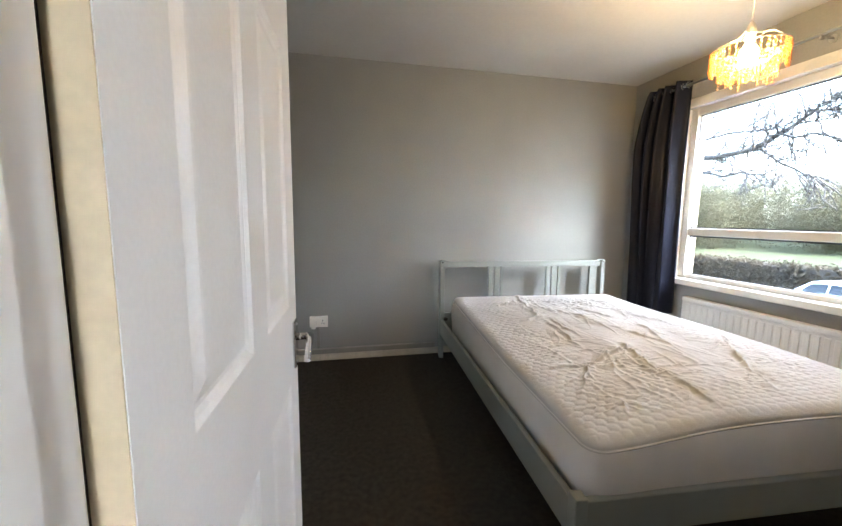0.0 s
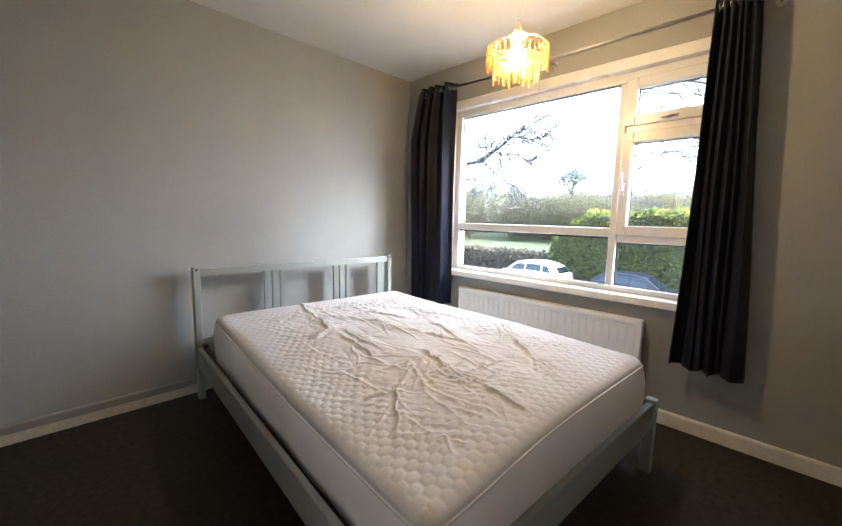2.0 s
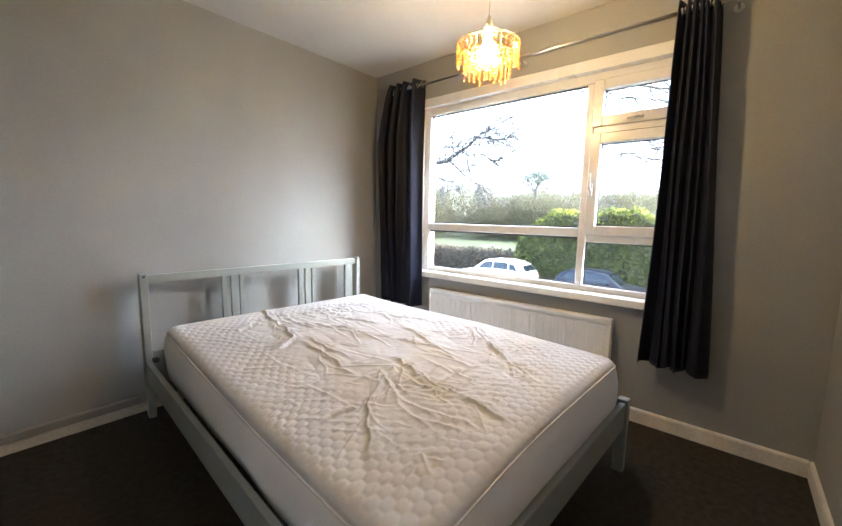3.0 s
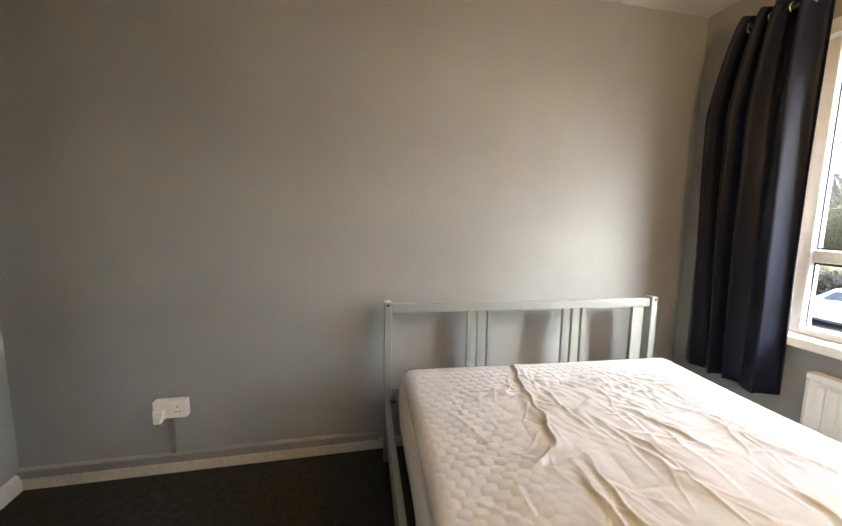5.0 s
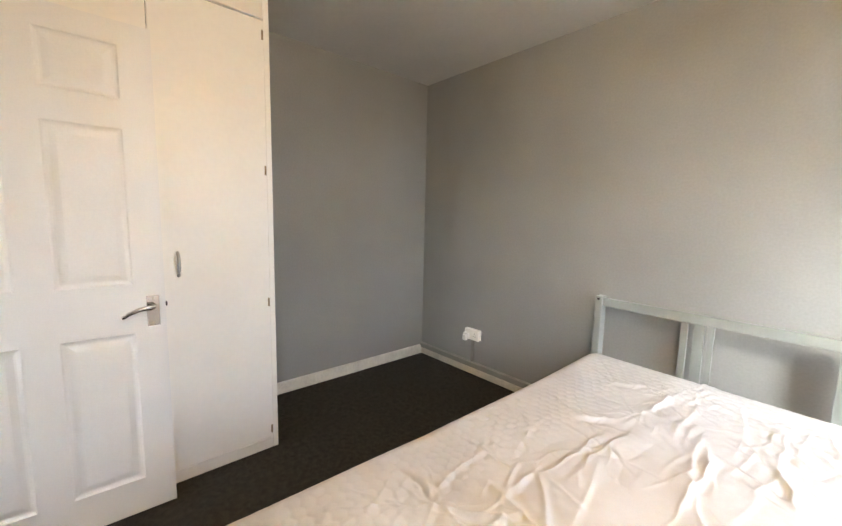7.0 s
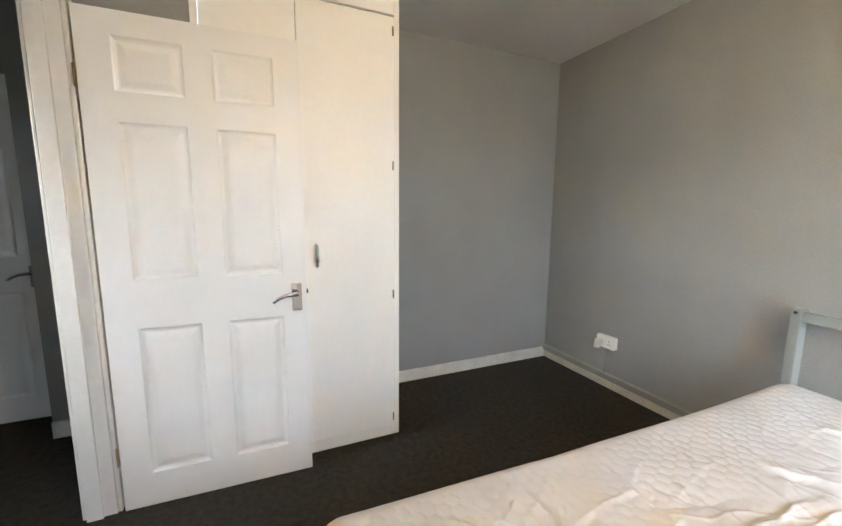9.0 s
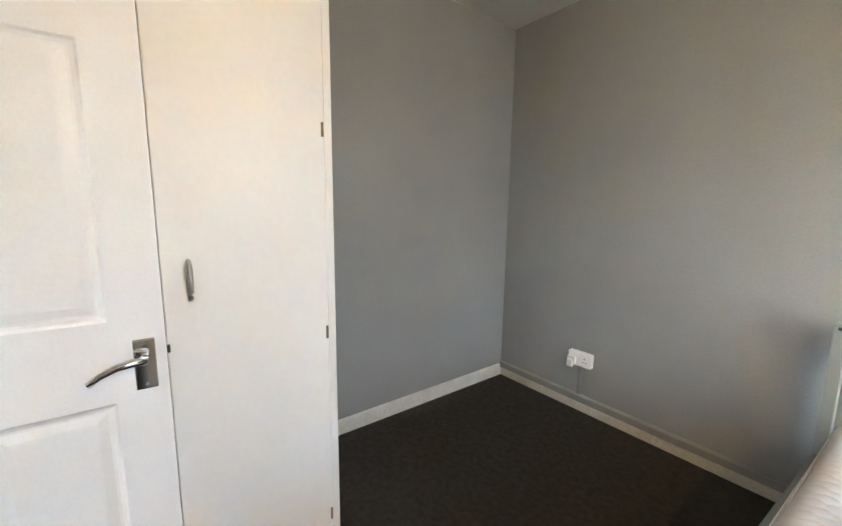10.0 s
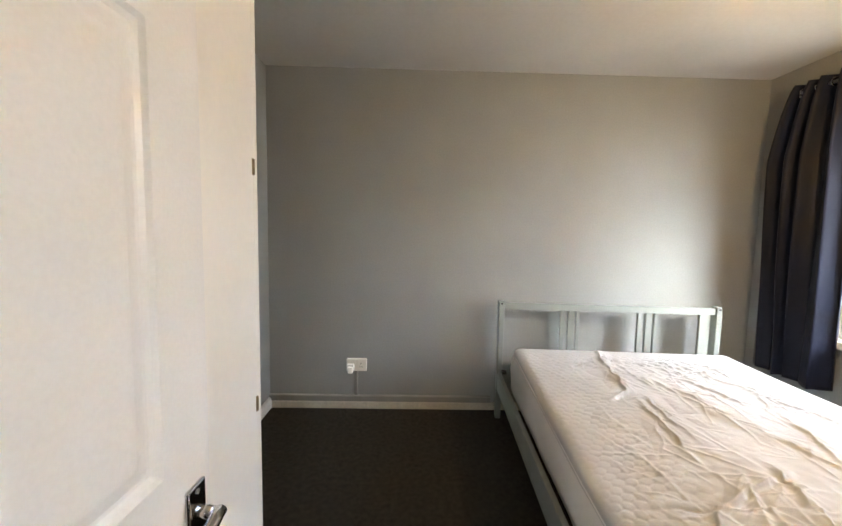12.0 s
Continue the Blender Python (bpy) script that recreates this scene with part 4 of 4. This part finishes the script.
for lo, hi in (((XE + 0.165, -9, GZ), (XE + 0.205, WIN_Y0 - 0.002, 5.5)), ((XE + 0.165, WIN_Y1 + 0.002, GZ), (XE + 0.205, 9, 5.5)), ((XE + 0.165, WIN_Y0 - 0.002, GZ), (XE + 0.205, WIN_Y1 + 0.002, WIN_Z0)), ((XE + 0.165, WIN_Y0 - 0.002, WIN_Z1), (XE + 0.205, WIN_Y1 + 0.002, 5.5))):
    add_box(bm, lo, hi)
tagged(link_mesh("wall_outer", bm, BRICK_WALL), "cream rendered outer face of the house", "wall", kind="structure")


def quads(name, mat, pts, sizes, seed, label, category, kind="stuff", flat=0.0, parent=None, aspect=0.45):
    """Many small leaf-shaped faces at pts."""
    rs = np.random.RandomState(seed)
    n = len(pts)
    d = rs.normal(size=(n, 3))
    d /= np.linalg.norm(d, axis=1)[:, None]
    e = np.cross(d, rs.normal(size=(n, 3)))
    e /= np.linalg.norm(e, axis=1)[:, None]
    f = np.cross(d, e)
    s = np.asarray(sizes)[:, None]
    co = np.stack([pts - d * s, pts + e * s * aspect + f * s * 0.15, pts + d * s, pts - e * s * aspect + f * s * 0.15], 1).reshape(-1, 3)
    me = bpy.data.meshes.new(name)
    me.from_pydata(co.tolist(), [], np.arange(4 * n).reshape(-1, 4).tolist())
    me.materials.append(mat)
    ob = new(name, me)
    if parent:
        ob.parent = parent
        if label:
            ob["label"] = label
    else:
        tagged(ob, label, category, kind=kind)
    return ob


def hedge(name, x0, x1, y0, y1, h, count, size, mats, seed, label):
    """A hedge with a lumpy outline that sinks at its open end: a dark core and leaves on its faces."""
    def top_at(y):
        end = min(1.0, max(0.0, (y - (y1 - 2.6)) / 2.6)) if h > 3 else 0.0
        return h * (0.88 + 0.24 * noise.noise(Vector((y * 0.35, seed, 0))) + 0.10 * noise.noise(Vector((y * 1.3, seed, 5)))) * (1 - 0.42 * end * end)

    t = thing(name, pose(0, 0, 0), label, "hedge")
    rs = np.random.RandomState(seed)
    n = int((y1 - y0) / 0.4)
    bmh = bmesh.new()
    rows = []
    for k in range(n + 1):
        y = y0 + (y1 - y0) * k / n
        hh = top_at(y) - 0.12
        rows.append([bmh.verts.new((x0 + 0.15 + 0.15 * noise.noise(Vector((y * 0.8, zf * 3, seed))), y, GZ + hh * zf)) for zf in (0, 0.35, 0.7, 0.95)] + [bmh.verts.new((x1, y, GZ + hh)), bmh.verts.new((x1, y, GZ))])
    for a, b in zip(rows, rows[1:]):
        for k in range(6):
            bmh.faces.new((a[k], a[(k + 1) % 6], b[(k + 1) % 6], b[k]))
    bmh.faces.new(rows[0][::-1])
    bmh.faces.new(rows[-1])
    part("branch_core", bmh, BARK, t)
    for which, mat in enumerate(mats):
        m = count if which == 0 else count // 2
        y = rs.uniform(y0, y1, m)
        top = np.array([top_at(v) for v in y])
        if which == 0:
            zf = rs.uniform(0, 1, m) ** 0.85
            x = x0 + 0.25 * rs.normal(size=m) * 0.6 + 0.25 * zf ** 4
        else:
            zf = 1 - 0.22 * np.abs(rs.normal(size=m))
            x = x0 + rs.uniform(0, x1 - x0, m)
        z = GZ + zf * top + 0.05 * rs.normal(size=m)
        quads("leaves", mat, np.stack([x, y, z], 1), rs.uniform(0.6, 1.3, m) * size, seed + which, "", "", parent=t)["kind"] = "stuff"
    return t


hedge("laurel_hedge", 22.4, 24.2, -22, 7.6, 4.85, 38000, 0.10, (LAUREL, LAUREL_TOP), 11, "tall laurel hedge with yellow-green top growth")
hedge("winter_hedge", 22.6, 23.6, 7.65, 60, 1.90, 16000, 0.11, (TWIG_HEDGE, TWIG_HEDGE), 12, "low bare brown roadside hedge")


def woodland():
    rs = np.random.RandomState(3)
    pts, sizes = [], []
    for k in range(240):
        a = radians(rs.uniform(38, 100))
        r = rs.uniform(62, 110)
        cx, cy = 1 + r * math.sin(a), -2.5 + r * math.cos(a)
        hh = rs.uniform(7.8, 11.6) * (r / 85) ** 0.9 + (0.8 if a < 1.05 else -0.8)
        w = rs.uniform(2.6, 5.0)
        m = 2300
        q = rs.normal(size=(m, 3))
        q /= np.linalg.norm(q, axis=1)[:, None]
        rr = rs.uniform(0.35, 1, m)[:, None] ** 0.5
        lump = (1 + 0.22 * np.sin(q[:, :1] * 5 + k) * np.cos(q[:, 1:2] * 4 + 2 * k))
        p = q * rr * lump * np.array([w, w, hh * 0.52]) + np.array([cx, cy, GZ + hh * 0.52])
        p[:, 2] = np.maximum(p[:, 2], GZ + 0.1)
        pts.append(p)
        sizes.append(rs.uniform(0.12, 0.28, m))
    quads("woodland", WOOD_FAR, np.concatenate(pts), np.concatenate(sizes), 4, "distant brown-green winter woodland edge", "woodland", aspect=0.28)


woodland()


def bare_tree(name, at, height, seed, lean, label, spread=1.0, bottom=0.35, levels=5):
    """A leafless tree: a tapered trunk with limbs that fork into fine twigs."""
    t = thing(name, pose(*at), label, "tree")
    rnd = random.Random(seed)
    trunk, limbs = bmesh.new(), bmesh.new()
    tips = []

    def grow(bmx, p, d, ln, r, lvl):
        n = 6 if lvl < 4 else 4
        pts, rs = [p.copy()], [r]
        for k in range(n):
            d = (d + Vector((rnd.gauss(0, 0.16), rnd.gauss(0, 0.16), rnd.gauss(0.03, 0.12)))).normalized()
            p = p + d * ln / n
            pts.append(p.copy())
            rs.append(max(0.027 if lvl < 4 else 0.02, r * (1 - 0.55 * (k + 1) / n)))
        add_sweep(bmx, pts, rs, 8 if lvl < 2 else (5 if lvl < 4 else 3))
        if lvl >= levels:
            return
        kids = 3
        for k in range(kids + (1 if lvl == 1 else 0)):
            i = rnd.randint(2, n) if lvl else rnd.randint(n - 2, n)
            side = Vector((rnd.gauss(0, 1), rnd.gauss(0, 1), rnd.gauss(0.1, 0.5))).normalized()
            nd = (d * 0.75 + side * 0.8 * spread + lean * 0.25).normalized()
            grow(limbs, pts[min(i, n)], nd, ln * rnd.uniform(0.60, 0.85), rs[min(i, n)] * 0.72, lvl + 1)

    grow(trunk, Vector((0, 0, 0)), Vector((0.02, -0.03, 1)), height * bottom, height * 0.022, 0)
    part("trunk", trunk, BARK, t)
    part("crown", limbs, BARK, t, "bare forking limbs and twigs")
    return t


def street_tree():
    """A leafless tree whose long low limbs reach across the street side, with fine drooping twigs."""
    t = thing("bare_tree", pose(21.5, 16.0, GZ), "leafless broad tree with long low limbs over the street", "tree")
    rnd = random.Random(8)
    trunk, crown = bmesh.new(), bmesh.new()
    add_sweep(trunk, ((0.05, 0.1, 0), (0, 0.05, 0.5), (0, 0, 2.5), (-0.1, -0.1, 5.0), (0, -0.1, 7.4), (0.2, 0.2, 10.0), (0.1, 0.6, 13.0)), [0.50, 0.36, 0.30, 0.27, 0.22, 0.14, 0.05], 12)

    def branch(a, b, r0, r1, depth):
        a, b = Vector(a), Vector(b)
        ln = (b - a).length
        n = max(4, int(ln / 0.3))
        bow, seed = rnd.uniform(-0.10, 0.14) * ln, rnd.uniform(0, 50)
        pts = []
        for k in range(n + 1):
            f = k / n
            w = 0.10 * ln * math.sin(f * math.pi) if depth else 0.05 * ln
            off = Vector((noise.noise(Vector((f * 3, seed, 0))), noise.noise(Vector((f * 4, seed, 7))), noise.noise(Vector((f * 4, seed, 13))))) * w * min(1, f * 3)
            pts.append(a.lerp(b, f) + off + Vector((0, 0, bow * math.sin(f * math.pi) * 0.5)))
        add_sweep(crown, pts, [r0 + (r1 - r0) * k / n for k in range(n + 1)], 6 if depth == 0 else 4)
        if depth < 3:
            d = (b - a).normalized()
            for k in range((9, 5, 2)[depth]):
                p = pts[rnd.randint(n // 4, n)]
                side = Vector((rnd.gauss(0, 0.7), rnd.gauss(0, 0.5), rnd.gauss(0, 0.8)))
                q = p + (d * 0.8 + side).normalized() * (1.25, 0.75, 0.4)[depth] * rnd.uniform(0.6, 1.3)
                r = (0.040, 0.030, 0.021)[depth]
                branch(p, q, r, r * 0.7, depth + 1)

    up = -GZ
    for ya, za, yb, zb, r0, r1 in ((-0.1, 4.9, -3.7, 5.0, 0.16, 0.12), (-3.7, 5.0, -5.7, 6.2, 0.12, 0.075), (-5.7, 6.2, -7.8, 5.85, 0.055, 0.025), (-5.7, 6.2, -7.3, 6.5, 0.04, 0.022), (-4.1, 5.45, -7.55, 4.65, 0.055, 0.022),
                                   (-0.1, 5.9, -4.1, 5.7, 0.07, 0.03), (-3.8, 4.9, -6.3, 3.15, 0.055, 0.022), (-0.1, 4.4, -4.2, 3.6, 0.08, 0.03), (0.1, 7.0, -3.5, 9.6, 0.12, 0.05), (0.2, 7.2, 3.4, 9.4, 0.12, 0.05), (0.2, 5.4, 3.6, 6.8, 0.12, 0.04)):
        branch((rnd.uniform(-0.1, 0.1), ya, za + up), (rnd.uniform(-0.4, 0.4), yb, zb + up), 1.15 * r0, max(0.042, r1), 0)
    part("trunk", trunk, BARK, t)
    part("crown", crown, BARK, t, "long bare limbs with fine twigs")


street_tree()
bare_tree("bare_tree", (21.5, -3.6, GZ), 14.5, 5, Vector((-0.2, 0.8, 0.3)), "leafless tall tree behind the hedge", 0.9, 0.42, 5)
for k, (dx, dy, hh) in enumerate(((62, 15.5, 7.6), (63, 13.2, 8.2), (60, 11.0, 6.9))):
    bare_tree("bare_tree", (dx, dy, GZ), hh, 40 + k, Vector((0, 0, 1)), "slender leafless tree at the wood's edge", 0.55, 0.4, 4)


def pine():
    t = thing("pine_tree", pose(66, 25.0, GZ), "umbrella-shaped pine standing above the woodland", "tree")
    t.scale = (1.3, 1.3, 1.42)
    bmp = bmesh.new()
    add_sweep(bmp, ((0, 0, 0), (0.1, 0.05, 3), (0.0, 0.15, 6), (0.15, 0.1, 7.6)), [0.28, 0.24, 0.18, 0.08], 8)
    for k in range(7):
        a = k * 0.9
        add_sweep(bmp, ((0, 0.12, 5.4 + 0.25 * k), (1.1 * math.cos(a), 1.1 * math.sin(a), 6.2 + 0.25 * k), (2.0 * math.cos(a), 2.0 * math.sin(a), 6.8 + 0.2 * k)), [0.1, 0.06, 0.03], 5)
    part("trunk", bmp, BARK, t)
    rs = np.random.RandomState(9)
    pts = []
    for k in range(26):
        a, r = rs.uniform(0, 6.28), 2.3 * math.sqrt(rs.uniform(0, 1))
        c = np.array([r * math.cos(a), r * math.sin(a), 7.1 + 1.6 * (1 - (r / 2.5) ** 2) + rs.uniform(-0.5, 0.2)])
        pts.append(c + rs.normal(size=(90, 3)) * np.array([0.42, 0.42, 0.20]))
    p = np.concatenate(pts)
    quads("crown", PINE, p, rs.uniform(0.08, 0.2, len(p)), 10, "", "", parent=t)["kind"] = "stuff"


pine()


# ---- parked cars ----
def wheel(parent, x, y, side, r):
    bmw = bmesh.new()
    prof = ((r * 0.66, -0.10), (r * 0.93, -0.11), (r, -0.08), (r, 0.08), (r * 0.93, 0.11), (r * 0.66, 0.10))
    n = 28
    rings = [[bmw.verts.new((x + q * math.cos(k * math.tau / n), y + w, r + q * math.sin(k * math.tau / n))) for k in range(n)] for q, w in prof]
    for a, b in zip(rings, rings[1:] + rings[:1]):
        for k in range(n):
            bmw.faces.new((a[k], a[(k + 1) % n], b[(k + 1) % n], b[k]))
    w = part("wheel", bmw, TYRE, parent, "black tyre")
    bmr = bmesh.new()
    add_tube(bmr, (x, y - 0.06, r), (x, y + 0.06, r), r * 0.64, n=24)
    for k in range(5):
        a = k * math.tau / 5
        d = Vector((math.cos(a), 0, math.sin(a)))
        c = Vector((x, y + side * 0.085, r))
        add_sweep(bmr, (c + d * 0.04, c + d * r * 0.36, c + d * r * 0.66), [0.045, 0.032, 0.035], 6)
    add_tube(bmr, (x, y + side * 0.06, r), (x, y + side * 0.10, r), 0.05, n=12)
    part("rim", bmr, ALLOY, w, "five-spoke alloy rim")


def car(m, label, paint, L, W, HH, suv):
    """A five-door car; local +x is its front. Side outline stations run from tail to nose."""
    c = thing("car", m, label, "car", "parked cars")
    hl, hw, r = L / 2, W / 2, 0.36 if suv else 0.32
    belt = HH * 0.60
    # lower body, lofted over stations along the length
    st = ((-1.0, 0.48, 0.66, 0.80), (-0.985, 0.36, belt * 0.93, 0.90), (-0.93, 0.27, belt * 1.0, 0.965), (-0.72, 0.22, belt * 1.02, 1.0), (-0.2, 0.20, belt * 1.0, 1.0), (0.28, 0.20, belt * 0.985, 1.0),
          (0.42, 0.20, belt * 0.965, 0.995), (0.70, 0.21, belt * 0.88, 0.975), (0.90, 0.24, belt * 0.77, 0.90), (0.975, 0.30, belt * 0.66, 0.80), (1.0, 0.38, belt * 0.55, 0.70))
    bmb = bmesh.new()
    rings = []
    for fx, zb, zt, fw in st:
        w = hw * fw
        mid = zb + (zt - zb) * 0.55
        sec = ((0.0, zb), (w * 0.86, zb), (w * 0.97, zb + 0.09), (w, mid), (w * 0.975, zt - 0.07), (w * 0.90, zt - 0.01), (w * 0.55, zt + 0.015), (0.0, zt + 0.022))
        pts = [Vector((fx * hl, y, z)) for y, z in sec] + [Vector((fx * hl, -y, z)) for y, z in sec[-2:0:-1]]
        rings.append([bmb.verts.new(p) for p in pts])
    for a, b in zip(rings, rings[1:]):
        for k in range(len(a)):
            f = bmb.faces.new((a[k], a[(k + 1) % len(a)], b[(k + 1) % len(b)], b[k]))
            f.smooth = True
    bmb.faces.new(rings[0][::-1])
    bmb.faces.new(rings[-1])
    body = part("body", bmb, paint, c)
    # cabin
    bmc = bmesh.new()
    cab = ((-0.955, belt * 0.99, belt + 0.04, 0.86, 0.84), (-0.82, belt * 0.99, HH * 0.85, 0.90, 0.70), (-0.66, belt * 0.99, HH * 0.945, 0.93, 0.70), (-0.36, belt * 0.99, HH, 0.94, 0.72), (-0.02, belt * 0.98, HH * 0.985, 0.94, 0.72), (0.16, belt * 0.97, HH * 0.93, 0.94, 0.71), (0.46, belt * 0.93, belt * 0.985, 0.90, 0.80))
    rings = []
    for fx, zb, zt, f0, f1 in cab:
        sec = ((hw * f0, zb), (hw * (f0 * 0.55 + f1 * 0.45), zb + (zt - zb) * 0.5), (hw * f1, zt - 0.03), (hw * f1 * 0.86, zt), (0, zt + 0.012))
        pts = [Vector((fx * hl, y, z)) for y, z in sec] + [Vector((fx * hl, -y, z)) for y, z in sec[-2::-1]]
        rings.append([bmc.verts.new(p) for p in pts])
    for a, b in zip(rings, rings[1:]):
        for k in range(len(a) - 1):
            f = bmc.faces.new((a[k], a[k + 1], b[k + 1], b[k]))
            f.smooth = True
    part("cabin", bmc, paint, c)

    def shell(fx, g, side, out=0.006):
        """A place on the cabin's side at length fx and height share g."""
        for a, b in zip(cab, cab[1:]):
            if a[0] <= fx <= b[0]:
                t = (fx - a[0]) / (b[0] - a[0])
                q = [a[i] + (b[i] - a[i]) * t for i in range(5)]
                zb, zt = q[1], q[2]
                w0, w1 = hw * q[3], hw * q[4]
                wm = hw * (q[3] * 0.55 + q[4] * 0.45)
                z = zb + (zt - zb) * g
                h = g * 2
                top = zt - 0.03
                w = w0 + (wm - w0) * h if h < 1 else wm + (w1 - wm) * min(1, (z - (zb + (zt - zb) * 0.5)) / max(0.01, top - (zb + (zt - zb) * 0.5)))
                return Vector((fx * hl, side * (w + out), z))

    for side in (-1, 1):
        for fa, fb, fa2, fb2 in (((-0.78, -0.56, -0.66, -0.54)), ((-0.53, -0.14, -0.51, -0.14)), ((-0.11, 0.33, -0.11, 0.13))):
            bmg = bmesh.new()
            lo = [bmg.verts.new(shell(fa + (fb - fa) * k / 4, 0.24, side)) for k in range(5)]
            md = [bmg.verts.new(shell((fa + fa2) / 2 + ((fb + fb2) / 2 - (fa + fa2) / 2) * k / 4, 0.5, side)) for k in range(5)]
            hi = [bmg.verts.new(shell(fa2 + (fb2 - fa2) * k / 4, 0.80, side)) for k in range(5)]
            for a, b in ((lo, md), (md, hi)):
                for k in range(4):
                    bmg.faces.new((a[k], a[k + 1], b[k + 1], b[k]))
            g = part("side_window", bmg, CAR_GLASS, c, "dark tinted side window")
            sol = g.modifiers.new("thick", "SOLIDIFY")
            sol.thickness = 0.006
    for ends, name in (((0.185, 0.43), "windscreen"), ((-0.94, -0.83), "rear_window")):
        bmg = bmesh.new()
        rows = []
        for k in range(4):
            fx = ends[0] + (ends[1] - ends[0]) * k / 3
            a, b = [(a, b) for a, b in zip(cab, cab[1:]) if a[0] <= fx <= b[0]][0]
            t = (fx - a[0]) / (b[0] - a[0])
            z = a[2] + (b[2] - a[2]) * t
            w = hw * (a[4] + (b[4] - a[4]) * t) * 0.84
            nx = 0.012 if ends[0] > 0 else -0.012
            rows.append([bmg.verts.new((fx * hl + nx, w * s, z + 0.012 + 0.010 * (1 - s * s))) for s in (-1, -0.5, 0, 0.5, 1)])
        for a, b in zip(rows, rows[1:]):
            for k in range(4):
                bmg.faces.new((a[k], a[k + 1], b[k + 1], b[k]))
        g = part(name, bmg, CAR_GLASS, c, "dark tinted glass")
        sol = g.modifiers.new("thick", "SOLIDIFY")
        sol.thickness = 0.006
    for side in (-1, 1):
        part("tail_light", add_box(bmesh.new(), (-hl * 0.992 - 0.01, side * hw * 0.62 - 0.02 if side > 0 else -hw * 0.87, belt * 0.76), (-hl * 0.90, side * hw * 0.87 if side > 0 else -hw * 0.60, belt * 0.92), 0.03, 2), RED_LENS, c, "red tail light")
        part("headlight", add_box(bmesh.new(), (hl * 0.86, hw * 0.56 if side > 0 else -hw * 0.86, belt * 0.58), (hl * 0.965, hw * 0.86 if side > 0 else -hw * 0.56, belt * 0.72), 0.03, 2), CLEAR_LENS, c, "clear headlight")
        mir = add_box(bmesh.new(), (hl * 0.20, side * hw * 1.00 - 0.07, belt * 1.02), (hl * 0.26, side * hw * 1.00 + 0.07, belt * 1.02 + 0.12), 0.03, 2)
        part("mirror", mir, paint, c)
        arch = bmesh.new()
        for wx in (-0.60 * hl, 0.62 * hl):
            add_tube(arch, (wx, side * (hw - 0.20), r), (wx, side * (hw + 0.004), r), r * 1.14, n=28)
        part("wheel_arch", arch, DARK_PLASTIC, c, "dark wheel arches")
        for wx in (-0.60 * hl, 0.62 * hl):
            wheel(c, wx, side * (hw - 0.10), side, r)
        part("sill_trim", add_box(bmesh.new(), (-0.40 * hl, side * hw * 0.93 - 0.03, 0.20), (0.42 * hl, side * hw * 0.93 + 0.03, 0.30), 0.01), DARK_PLASTIC, c)
    part("rear_bumper", add_box(bmesh.new(), (-hl * 1.005, -hw * 0.78, 0.30), (-hl * 0.95, hw * 0.78, 0.50), 0.03, 2), DARK_PLASTIC if suv else paint, c)
    plate = add_box(bmesh.new(), (-hl * 1.01 - 0.006, -0.26, 0.58), (-hl * 1.01 + 0.01, 0.26, 0.69), 0.004)
    part("number_plate", plate, WHITE_PLASTIC, c, "plain number plate")
    return c


car(pose(19.55, 7.40, GZ + 0.004, 0, 0, 90), "white estate car parked at the kerb facing away", CAR_WHITE, 4.45, 1.86, 1.52, True)
car(pose(19.60, 1.85, GZ + 0.004, 0, 0, -90), "dark blue hatchback parked at the kerb", CAR_DARK, 4.10, 1.78, 1.40, False)
